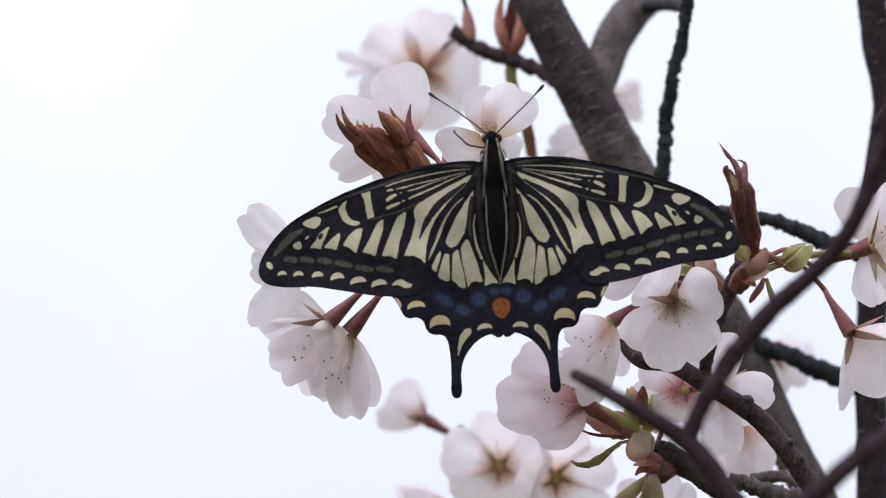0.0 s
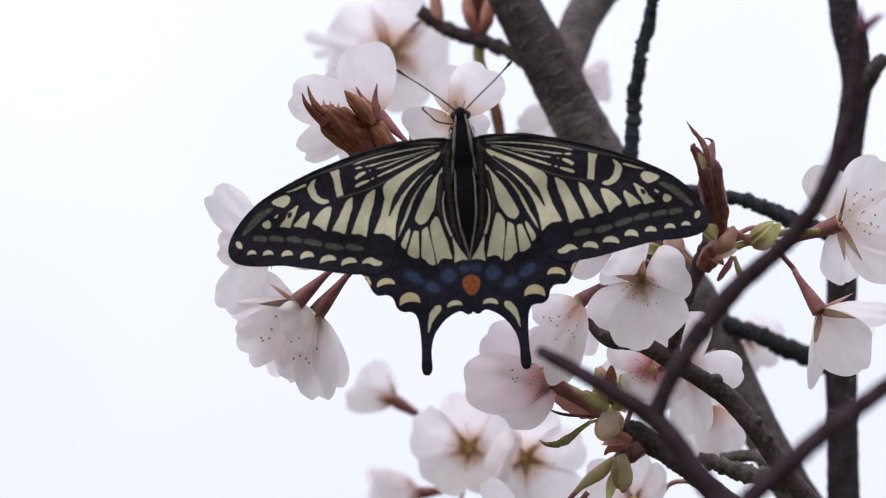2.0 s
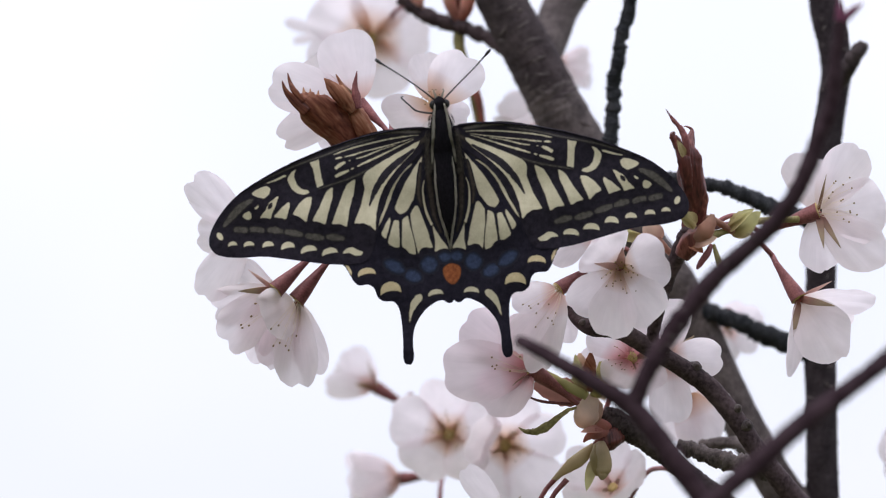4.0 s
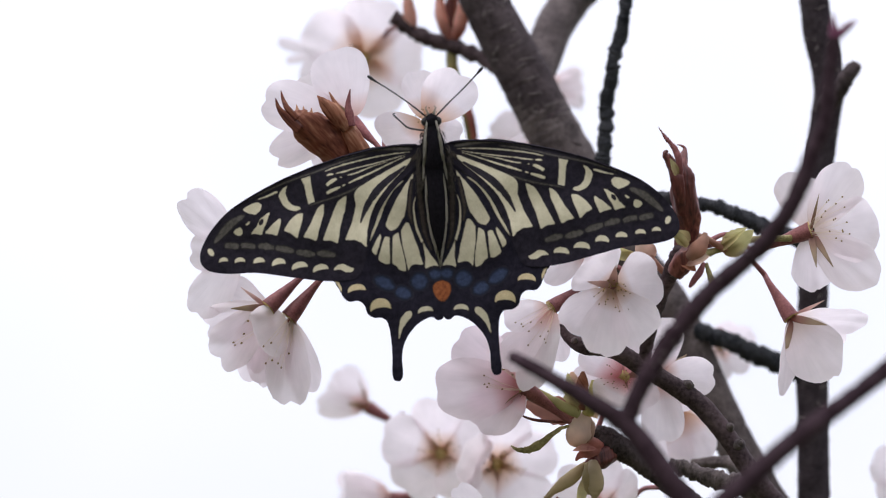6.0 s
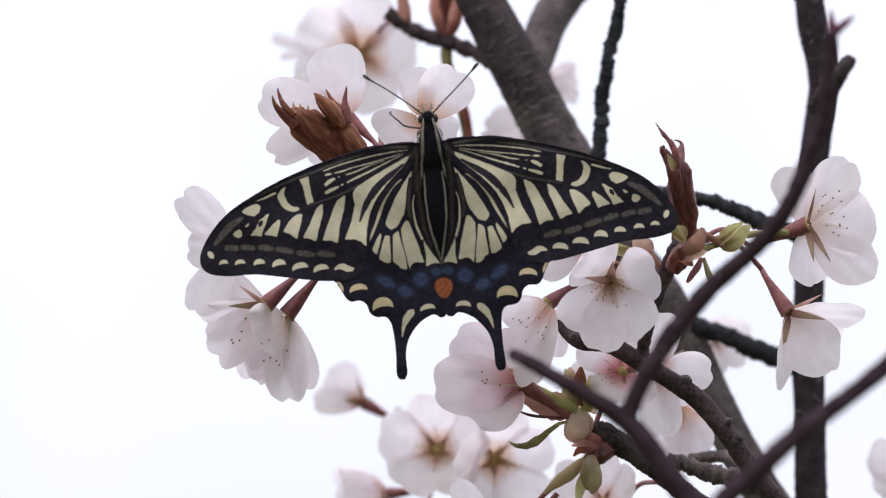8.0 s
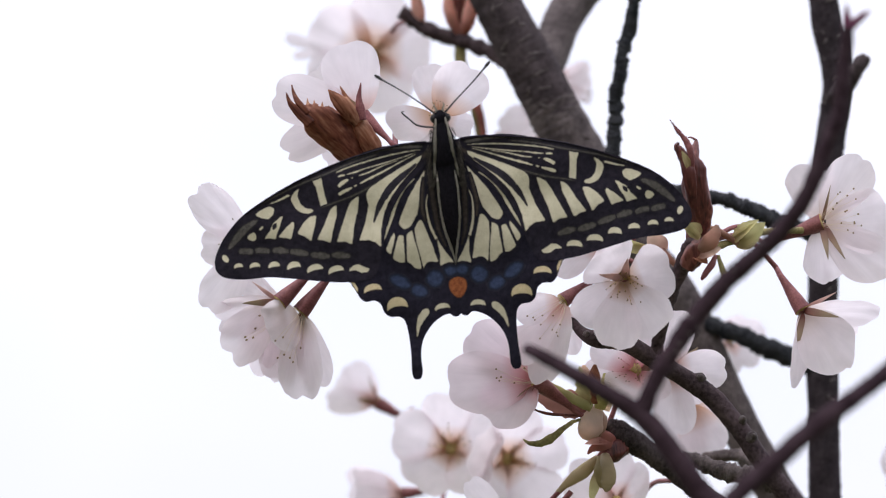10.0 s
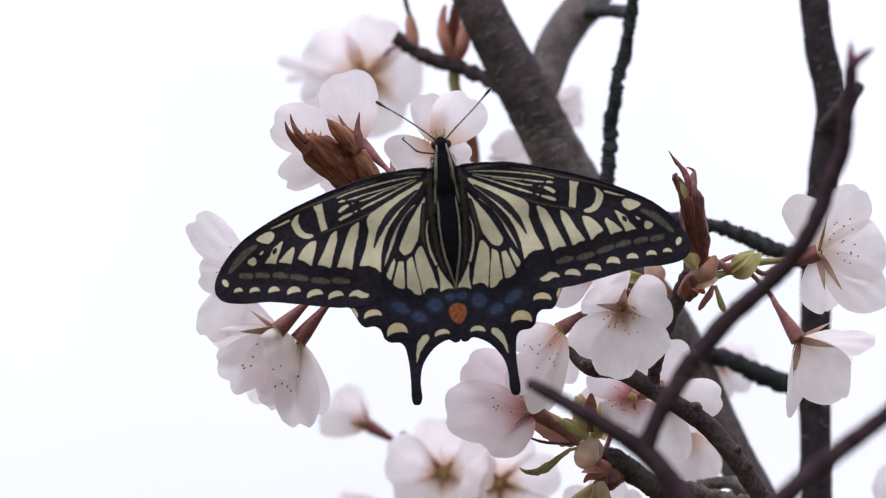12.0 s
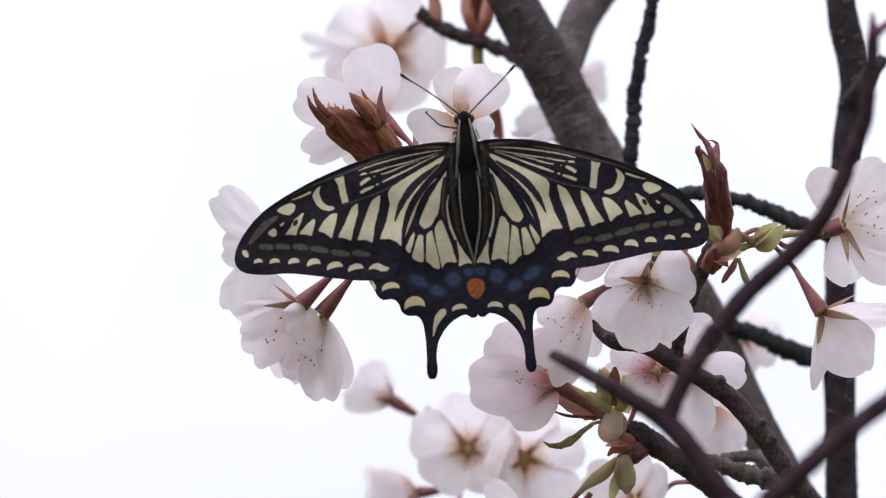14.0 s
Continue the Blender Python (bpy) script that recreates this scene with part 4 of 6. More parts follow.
blossom((-17.2, -33.7, 124), (-0.85, 0.5, 0.12), spin=0, size=0.92, open_=62, foot=(-10.5, -37.5, 118), kind_of=3, stamens="", aim=(((-23.2, -24.9, 124), 4.0, 10), ((-28.4, -33.7, 122), 3.6, -10), ((-26.5, -29.5, 130), 3.0, 0)), label="half-open white blossom at the back")
blossom((-11.8, -53.9, 118), (-0.95, -0.1, 0.1), spin=0, size=0.85, open_=58, foot=(-3.0, -63.6, 110), kind_of=1, stamens="", label="half-open white blossom at the back")
blossom((49.7, -32.5, 56), (0.1, -0.75, 0.4), size=0.7, colour="honey", foot=(52.0, -29.3, 30), kind_of=2, stamens="", sepals=False, aim=(((54.8, -43.9, 58), 5.4, 0), ((48.4, -43.9, 60), 5.0, 0), ((57.6, -36.3, 62), 4.6, 0)), label="creamy white blossom hanging behind the twigs")
blossom((61.0, -19.8, 108), (0.3, -0.2, 0.8), spin=20, size=0.5, open_=34, foot=(62.3, -19.6, 90), kind_of=1, stamens="", label="pale blossom at the back of the spray")
blossom((23.7, 38.1, 140), (0.95, 0.0, 0.1), spin=0, size=0.55, open_=62, foot=(19.3, 34.8, 100), kind_of=3, stamens="", label="pale blossom behind the limb")
blossom((18.9, 25.1, 110), (-0.5, 0.6, 0.4), spin=14, size=0.62, open_=50, foot=(21.8, 26.2, 100), kind_of=0, stamens="", label="pale blossom behind the limb")
blossom((102.9, -48.5, 100), (-0.2, 0.1, 0.9), spin=0, size=0.72, open_=40, sepals=False, foot=(101.2, -60.6, 100), kind_of=4, stamens="", label="pale blossom at the back of the spray")
blossom((34.4, -53.5, 60), (-0.3, 0.4, 0.7), spin=0, size=0.75, open_=36, foot=(45.8, -48.5, 40), kind_of=1, stamens="", label="pale blossom low on the spray")


# ---- leaf buds and young leaves ----
def scale_leaf(name, rows, material, parent, flat=0.5, label="", rough=0.18, seed=0.0):
    """A folded young leaf or bud scale through rows of (u, v, w, radius) in mm."""
    bm = bmesh.new()
    add_tube(bm, stem_rows(rows, 8, parent.matrix_world.inverted()), 24 if material in (SCALE_BROWN, SCALE_AMBER, SCALE_WINE) else 14, rough * 0.8, flat=flat, seed=seed, ridge=0.07 if material in (SCALE_BROWN, SCALE_AMBER, SCALE_WINE) else 0.0)
    return part(name, bm, material, parent, label)


def blade(name, base, tip, half, material, parent, roll=0.0, cup=1.2, label="", teeth=0.0):
    """A cupped pointed bract or young leaf from base to tip (mm of the spray), half as wide as half."""
    a, b = parent.matrix_world.inverted() @ at(*base), parent.matrix_world.inverted() @ at(*tip)
    y = (b - a).normalized()
    z = (Vector((0, 0, 1)) - y * y.z).normalized()
    m = Matrix((y.cross(z), y, z)).transposed().to_4x4()
    long = (b - a).length * 1000
    rows, cols = 12, 8
    bm = bmesh.new()
    grid = []
    for i in range(rows + 1):
        s = i / rows
        wide = half * math.sin(math.pi * (0.08 + 0.92 * s) ** 0.8) ** 0.8 if s < 1 else 0.02
        line = []
        for j in range(cols + 1):
            q = 2 * j / cols - 1
            edge = 1 + teeth * (1 if (i % 2) else -1) * abs(q) ** 4
            x = wide * q * edge
            zz = cup * (x / half) ** 2 * half * 0.35 + 0.35 * half * math.sin(s * 3.0) + 0.25 * noise.noise(Vector((q * 2 + base[0], s * 3, base[1])))
            line.append(bm.verts.new((x * 0.001, s * long * 0.001, zz * 0.001)))
        grid.append(line)
    for i in range(rows):
        for j in range(cols):
            bm.faces.new((grid[i][j], grid[i][j + 1], grid[i + 1][j + 1], grid[i + 1][j]))
    ob = part(name, bm, material, parent, label)
    ob.matrix_basis = Matrix.Translation(a) @ m @ Matrix.Rotation(radians(roll), 4, "Y")
    return ob


def leaf_bud(place, label):
    return thing("leaf_bud", F @ Matrix.Translation(Vector((place[0], place[1], -place[2])) * 0.001), label, "leaf bud", "leaf buds on the cherry tree")


bud = leaf_bud((-20.1, 20.7, 6), "opening brown leaf bud with ragged scale tips")
scale_leaf("scale", [(-19.2, 18.1, 6, 2.77), (-22.2, 21.6, 5, 3.58), (-25.6, 24.5, 4, 3.58), (-28.4, 26.6, 3, 2.88), (-30.0, 27.9, 3, 1.85), (-31.0, 28.7, 3, 0.58)], SCALE_BROWN, bud, 0.5, seed=1, rough=0.26)
scale_leaf("scale", [(-29.9, 27.3, 1, 0.92), (-31.8, 29.8, 1, 0.58), (-32.7, 31.7, 2, 0.35), (-33.1, 33.3, 2, 0.09)], SCALE_BROWN, bud, 0.5, seed=2)
scale_leaf("scale", [(-29.2, 25.2, 1, 1.15), (-31.8, 27.8, 1, 0.92), (-33.4, 29.6, 1, 0.52), (-34.2, 31.7, 1, 0.10)], SCALE_BROWN, bud, 0.5, seed=3)
scale_leaf("scale", [(-16.4, 19.5, 5, 1.96), (-18.1, 23.0, 4, 1.96), (-19.6, 26.0, 4, 1.38), (-20.8, 28.5, 4, 0.81), (-22.2, 31.0, 4, 0.46), (-23.3, 33.1, 4, 0.09)], SCALE_AMBER, bud, 0.55, seed=4, rough=0.26)
scale_leaf("scale", [(-19.8, 25.3, 3, 0.92), (-21.9, 28.2, 2, 1.61), (-23.9, 30.3, 2, 1.27), (-25.7, 32.3, 2, 0.09)], SCALE_AMBER, bud, 0.5, seed=5)
scale_leaf("scale", [(-18.7, 26.1, 3, 0.81), (-19.1, 28.4, 3, 0.92), (-19.4, 30.7, 3, 0.58), (-19.0, 33.7, 3, 0.09)], CALYX, bud, 0.7, seed=6)
scale_leaf("stalk", [(-19.2, 18.1, 6, 1.39), (-12.2, 13.1, 30, 1.18), (17.9, 5.0, 88, 1.23)], SCALE_WINE, bud, 1.0)
for foot_, tip_ in (((-29.6, 26.6, 5), (-30.0, 30.6, 5)), ((-28.4, 26.4, 5), (-28.6, 30.3, 5)), ((-27.3, 26.2, 5), (-26.9, 29.9, 5)), ((-26.2, 25.8, 5), (-25.6, 29.2, 5)), ((-25.2, 25.0, 5), (-24.4, 28.3, 5))):
    blade("scale_tip", foot_, tip_, 0.5, SCALE_AMBER, bud, 10, teeth=0.12)

bud = leaf_bud((49.4, 2.0, 2), "tall wine-red leaf bud with a curled tip")
scale_leaf("scale", [(49.4, 0.6, 2, 1.73), (49.7, 4.7, 1, 2.42), (49.4, 10.5, -1, 2.64), (48.7, 15.0, -2, 2.41), (48.2, 18.0, -2, 1.72), (48.9, 20.1, -1, 0.92), (49.2, 21.7, 0, 0.35), (48.2, 22.4, 0, 0.17), (47.5, 22.4, 0, 0.06)], SCALE_WINE, bud, 0.8, seed=1)
scale_leaf("scale", [(48.5, 8.2, -2, 0.92), (47.8, 13.9, -4, 1.38), (47.0, 17.3, -4, 1.15), (45.9, 19.4, -4, 0.92), (45.2, 20.5, -4, 0.69), (45.5, 21.3, -4, 0.23)], SCALE_WINE, bud, 0.7, seed=2)
scale_leaf("scale", [(48.4, 15.0, -4, 0.46), (48.0, 18.7, -5, 0.69), (47.2, 21.2, -5, 0.69), (46.2, 22.6, -5, 0.46), (45.4, 23.5, -5, 0.46), (44.6, 24.6, -5, 0.23), (43.7, 25.9, -5, 0.06)], CALYX, bud, 0.7, seed=3)
blade("young_leaf", (50.0, 2.4, -2), (46.1, 4.5, -4), 1.7, LEAF_GREEN, bud, 20)
blade("young_leaf", (49.6, 2.0, -3), (47.2, 5.4, -5), 1.2, LEAF_GREEN, bud, -30)
blade("scale_tip", (47.4, 16.2, -5), (46.0, 19.6, -6), 0.8, LEAF_GREEN, bud, 20)
scale_leaf("scale", [(47.2, -4.0, 1, 1.6), (48.6, -1.6, 0, 2.1), (50.2, 0.4, 0, 1.8), (51.2, 2.4, 0, 0.8)], SCALE_WINE, bud, 0.7, seed=9)
scale_leaf("bract", [(50.2, -0.8, -1, 1.2), (51.8, 1.0, -2, 1.7), (52.9, 2.8, -2, 1.3), (53.4, 4.6, -2, 0.4)], SCALE_ORANGE, bud, 0.6, seed=3)
blade("bract", (49.4, -1.3, -1), (54.3, -0.2, -2), 1.6, SCALE_ORANGE, bud, -15)
blade("bract", (48.8, -0.6, 0), (51.5, -3.3, -2), 1.3, SCALE_BROWN, bud, 0)
scale_leaf("scale", [(53.2, -1.6, 0, 0.46), (52.2, -3.6, -1, 0.69), (50.8, -5.6, -1, 0.57), (50.2, -6.6, -1, 0.23)], CALYX, bud, 0.7, seed=7)
scale_leaf("scale", [(53.6, -1.6, 0, 0.35), (54.3, -3.9, -1, 0.57), (55.0, -5.9, -1, 0.69), (55.4, -7.0, -1, 0.23)], STEM, bud, 0.7, seed=8)
blade("bract", (42.8, -0.8, 6), (39.5, 2.9, 6), 2.2, SCALE_ORANGE, bud, 0)
scale_leaf("stalk", [(42.3, -0.5, 6, 0.81), (45.2, -3.4, 6, 0.69), (46.9, -4.5, 6, 0.69)], SCALE_ORANGE, bud, 1.0)
blade("young_leaf", (40.1, -0.6, 8), (31.9, 0.6, 6), 1.2, LEAF_GREEN, bud, 10)
blade("young_leaf", (39.9, -0.3, 9), (34.0, 2.0, 7), 1.0, LEAF_GREEN, bud, -25)

bud = leaf_bud((58.5, 1.8, 6), "small pale green leaf bud on a stalk")
blade("young_leaf", (57.1, 1.0, 6), (63.5, 5.2, 5), 2.3, LEAF_GREEN, bud, 15, teeth=0.06)
blade("young_leaf", (57.1, 1.3, 5), (62.1, 5.7, 4), 1.6, LEAF_GREEN, bud, -40, teeth=0.06)
blade("young_leaf", (57.4, 0.8, 7), (62.9, 3.4, 7), 1.8, LEAF_GREEN, bud, 150)
scale_leaf("scale", [(57.3, 1.5, 6, 0.35), (57.9, 3.3, 5, 0.35), (58.1, 4.7, 5, 0.09)], STEM, bud, 0.7)
scale_leaf("stalk", [(52.4, 0.1, 3, 0.92), (54.5, 0.6, 5, 0.81), (56.8, 1.3, 6, 0.69), (59.6, 2.4, 6, 0.81)], STEM, bud, 1.0)
scale_leaf("stalk", [(51.6, 4.1, 2, 0.58), (54.0, 3.3, 4, 0.69), (57.9, 1.0, 6, 0.69)], SCALE_ORANGE, bud, 1.0)
scale_leaf("stalk", [(60.2, 2.7, 6, 0.81), (65.0, 3.4, 9, 0.70), (71.5, 3.6, 12, 0.70)], STEM, bud, 1.0)

bud = leaf_bud((31.5, -39.3, 28), "cluster of peach and pink bud scales with crumpled young leaves")
scale_leaf("young_leaf", [(27.6, -31.8, 22, 1.0), (26.8, -28.6, 21, 1.5), (26.9, -26.0, 20, 1.3), (26.7, -24.1, 20, 0.35)], SCALE_ORANGE, bud, 0.45, seed=1)
scale_leaf("young_leaf", [(28.6, -32.0, 21, 1.1), (28.6, -28.9, 20, 1.6), (28.9, -26.2, 19, 1.2), (29.0, -24.0, 19, 0.3)], SCALE_AMBER, bud, 0.45, seed=2)
blade("young_leaf", (27.4, -32.6, 20), (25.8, -24.2, 18), 1.5, LEAF_GREEN, bud, -15, teeth=0.14)
scale_leaf("young_leaf", [(30.0, -33.0, 22, 1.2), (30.8, -30.2, 20, 1.6), (31.2, -27.8, 20, 1.2), (31.0, -25.8, 20, 0.3)], LEAF_GREEN, bud, 0.5, seed=3)
scale_leaf("young_leaf", [(31.4, -33.6, 24, 0.8), (32.4, -30.6, 23, 0.9), (32.6, -28.4, 23, 0.7), (32.2, -27.0, 23, 0.2)], BRACT_PALE, bud, 0.5, seed=4)
blade("young_leaf", (28.2, -32.6, 23), (16.4, -30.6, 22), 3.0, LEAF_BRONZE, bud, -8, teeth=0.05)
scale_leaf("young_leaf", [(28.2, -33.0, 20, 0.9), (25.6, -31.6, 19, 1.1), (22.2, -29.6, 19, 0.8), (18.6, -27.4, 20, 0.45)], LEAF_GREEN, bud, 0.5, seed=5)
scale_leaf("margin", [(15.6, -32.9, 20, 0.10), (18.6, -34.0, 20, 0.30), (22.4, -34.4, 20, 0.30), (26.2, -34.5, 21, 0.22), (28.0, -34.1, 22, 0.10)], SCALE_WINE, bud, 1.0)
scale_leaf("bract", [(29.8, -32.6, 24, 0.9), (28.9, -34.6, 21, 2.1), (28.1, -36.8, 20, 2.6), (27.7, -38.6, 20, 1.9), (27.7, -39.6, 21, 0.6)], BRACT_PALE, bud, 0.35, seed=4)
scale_leaf("bract", [(29.9, -33.8, 24, 0.8), (30.2, -35.8, 22, 1.5), (29.6, -38.0, 21, 1.2), (29.0, -39.4, 21, 0.4)], SCALE_ORANGE, bud, 0.6, seed=6)
scale_leaf("bract", [(33.0, -39.8, 26, 0.9), (30.8, -39.0, 22, 1.45), (28.6, -38.9, 21, 1.15), (26.9, -39.3, 21, 0.3)], BRACT_PINK, bud, 0.6, seed=5)
scale_leaf("bract", [(32.6, -40.4, 25, 0.9), (30.4, -40.6, 21, 1.3), (28.6, -41.3, 20, 0.8), (27.5, -42.5, 20, 0.2)], BRACT_PINK, bud, 0.5, seed=7)
blade("bract", (31.4, -39.9, 21), (26.9, -40.4, 19), 1.0, BRACT_PINK, bud, 30)
scale_leaf("scale", [(35.4, -41.0, 28, 1.9), (33.0, -41.9, 26, 2.3), (31.2, -42.9, 25, 1.7), (29.8, -43.6, 25, 0.7)], SCALE_WINE, bud, 0.8, seed=8)
scale_leaf("young_bud", [(31.2, -42.8, 24, 1.0), (31.5, -45.0, 22, 1.6), (31.6, -47.4, 22, 1.85), (31.5, -49.2, 22, 1.25), (31.3, -50.4, 22, 0.3)], BUD_OLIVE, bud, 0.75, seed=9)
scale_leaf("young_bud", [(30.4, -43.2, 24, 0.8), (30.2, -45.6, 22, 1.3), (30.3, -47.8, 22, 1.1), (30.4, -49.6, 22, 0.3)], LEAF_GREEN, bud, 0.75, seed=11)
scale_leaf("young_bud", [(29.8, -43.4, 26, 0.7), (27.6, -45.4, 25, 1.3), (25.4, -47.2, 25, 1.4), (23.2, -48.9, 26, 0.8), (21.4, -50.6, 27, 0.5)], BUD_OLIVE, bud, 0.8, seed=12)
scale_leaf("stalk", [(22.4, -49.8, 27, 0.55), (19.8, -52.6, 27, 0.5), (17.2, -57.4, 27, 0.47)], CALYX, bud, 1.0, seed=10)
blade("young_leaf", (29.6, -46.4, 25), (28.2, -52.8, 25), 1.1, LEAF_GREEN, bud, 0)
scale_leaf("tendril", [(31.2, -30.4, 25, 0.47), (32.3, -28.2, 24, 0.47), (33.8, -27.5, 24, 0.41), (34.7, -27.8, 24, 0.23)], SCALE_WINE, bud, 1.0)

leaf = thing("young_leaf", F @ Matrix.Translation(Vector(((25.2, -35.5, 18)[0], (25.2, -35.5, 18)[1], -18)) * 0.001), "curled toothed green young leaf", "leaf", "leaf buds on the cherry tree")
scale_leaf("blade", [(14.1, -39.4, 18, 0.12), (15.6, -40.2, 17, 0.47), (18.0, -40.1, 17, 0.76), (20.3, -38.8, 17, 0.82), (22.3, -37.2, 17, 0.64), (24.0, -36.0, 18, 0.47), (25.8, -35.3, 20, 0.23)], TOOTHED, leaf, 0.35, rough=0.45)
scale_leaf("stalk", [(25.2, -35.6, 19, 0.29), (27.6, -35.2, 22, 0.29), (31.0, -37.5, 27, 0.35)], STEM, leaf, 1.0)

bud = leaf_bud((0.7, 47.2, 98), "orange-brown leaf bud at the back")
scale_leaf("scale", [(2.0, 46.1, 97, 1.0), (0.6, 48.8, 97, 1.3), (-0.8, 52.0, 96, 1.3), (-1.2, 55.6, 96, 1.0), (-0.6, 59.2, 96, 0.4)], BRACT_PINK, bud, 0.7)
scale_leaf("scale", [(2.0, 47.1, 97, 0.99), (3.2, 50.4, 95, 1.5), (4.0, 54.0, 95, 1.4), (4.6, 58.6, 95, 0.6)], BRACT_PINK, bud, 0.7, seed=2)
scale_leaf("scale", [(1.8, 47.0, 98, 0.9), (1.6, 50.8, 97, 1.5), (1.5, 55.0, 97, 1.5), (1.8, 60.5, 97, 0.5)], SCALE_WINE, bud, 0.7, seed=3)
scale_leaf("scale", [(-7.0, 49.6, 98, 0.87), (-7.8, 52.7, 98, 1.45), (-8.2, 55.6, 98, 1.11), (-8.4, 57.7, 98, 0.37)], BRACT_PINK, bud, 0.7)
scale_leaf("stalk", [(1.5, 45.3, 98, 1.24), (1.6, 41.6, 98, 1.24), (2.7, 37.3, 98, 1.11), (4.5, 31.1, 100, 0.87), (5.7, 25.0, 104, 0.75)], STEM, bud, 1.0)
scale_leaf("stalk", [(-8.3, 56.5, 98, 0.45), (-9.4, 61.0, 98, 0.55), (-10.6, 68.0, 99, 0.6)], GREY_BARK, bud, 1.0)
blade("young_leaf", (26.6, 62.4, 114), (10.8, 61.9, 110), 1.5, LEAF_BRONZE, bud, 60)
scale_leaf("stalk", [(3.5, 36.0, 98, 0.62), (5.4, 31.1, 98, 0.87), (6.4, 26.8, 100, 0.75), (6.8, 22.5, 104, 0.7)], BRACT_PINK, bud, 1.0)


# ---- the swallowtail butterfly ----
from mathutils.geometry import delaunay_2d_cdt

FLY_AT = (-1.6, 12.7, -8)
FLY_HOME = F @ Matrix.Translation(Vector((FLY_AT[0], FLY_AT[1], -FLY_AT[2])) * 0.001) @ Matrix.Rotation(radians(4.0), 4, "Z")
fly = thing("swallowtail_butterfly", FLY_HOME, "black and cream swallowtail butterfly, wings spread, feeding on a blossom", "butterfly")


def arch(x, y):
    """The gentle camber of a spread wing, in mm; x away from the body."""
    return 1.2 * math.sin(min(x, 46) / 46 * math.pi) * 0.9 - 0.0012 * x * x + 0.25 * math.sin(x * 0.35 + y * 0.22) - 0.25 * math.sin(y * 0.55 - x * 0.15) * min(1, x / 10)


def lie(x, y, level):
    """The height of a wing skin; the trailing corner of the fore wing rests on the hind wing."""
    dip = 0.14 * min(1, max(0, (22 - x) / 6)) * min(1, max(0, (-9 - y) / 5)) if level > -0.1 else 0.0
    return arch(x, y) + level - dip


def from_rim(points, outline):
    """How far points lie inside (+) or outside (-) a closed outline."""
    p = np.array(points, float)[:, None, :]
    a = np.array(outline, float)[None, :, :]
    b = np.roll(a, -1, axis=1)
    ab = b - a
    k = np.clip(((p - a) * ab).sum(2) / ((ab ** 2).sum(2) + 1e-12), 0, 1)
    d = np.sqrt((((a + ab * k[:, :, None]) - p) ** 2).sum(2)).min(1)
    dy = np.where(np.abs(ab[:, :, 1]) < 1e-12, 1e-12, ab[:, :, 1])
    cross = ((a[:, :, 1] > p[:, :, 1]) != (b[:, :, 1] > p[:, :, 1])) & (p[:, :, 0] < a[:, :, 0] + (p[:, :, 1] - a[:, :, 1]) * ab[:, :, 0] / dy)
    return np.where(cross.sum(1) % 2 == 1, d, -d)


def sheet(bm, outline, side, level, grid=1.0, middle=(), rim=None, soft=(0.1, 0.2)):
    """A filled shape on the cambered wing. outline: (x, y) in mm with x away from the body; middle: points along its midline;
    rim: where given, the line from which the attribute 'edge' rises over the width soft."""
    pts = [Vector((p[0], p[1])) for p in outline]
    n = len(pts)
    xs, ys = [p.x for p in pts], [p.y for p in pts]
    gx, gy = np.meshgrid(np.arange(min(xs) + grid * 0.5, max(xs), grid), np.arange(min(ys) + grid * 0.5, max(ys), grid))
    inner = [(x, y) for x, y in zip(gx.ravel(), gy.ravel())] + [tuple(p) for p in middle]
    if inner:
        keep = from_rim(inner, outline) > 0.03
        inner = [Vector(p) for p, k in zip(inner, keep) if k]
    verts, _, faces, *_ = delaunay_2d_cdt(pts + inner, [(i, (i + 1) % n) for i in range(n)], [], 1, 1e-5)
    used = sorted({i for f in faces for i in f})
    layer = (bm.verts.layers.float.get("edge") or bm.verts.layers.float.new("edge")) if rim is not None else None
    top = {i: bm.verts.new((side * verts[i].x * 0.001, verts[i].y * 0.001, lie(verts[i].x, verts[i].y, level) * 0.001)) for i in used}
    if rim is not None:
        for i, d in zip(used, from_rim([verts[i] for i in used], rim)):
            top[i][layer] = min(1.0, max(0.0, (d + soft[0]) / (soft[0] + soft[1])))
    for f in faces:
        bm.faces.new([top[i] for i in f])
    return bm


def wing_plate(name, outline, side, level, material, parent, label=""):
    """A wing membrane: two thin skins, closed at the rim."""
    bm = bmesh.new()
    sheet(bm, outline, side, level)
    geo = bmesh.ops.extrude_face_region(bm, geom=list(bm.faces))
    for v in geo["geom"]:
        if isinstance(v, bmesh.types.BMVert):
            v.co.z -= 0.00005
    for e in bm.edges:
        if len(e.link_faces) == 2 and e.calc_face_angle(0) > 0.9:
            e.smooth = False
    return part(name, bm, material, parent, label)


def curve2(points, steps=5, closed=True):
    pts = list(points)
    if closed:
        full = spline([pts[-1]] + pts + [pts[0], pts[1]], steps)
        return [(p[0], p[1]) for p in full[steps:-steps - 1]]
    return [(p[0], p[1]) for p in spline(pts, steps)]


MARKS = {"fore": [], "hind": []}


def cloud(wing, material, *points):
    """A soft-edged round patch."""
    MARKS[wing].append((material, curve2(points, 4), ()))


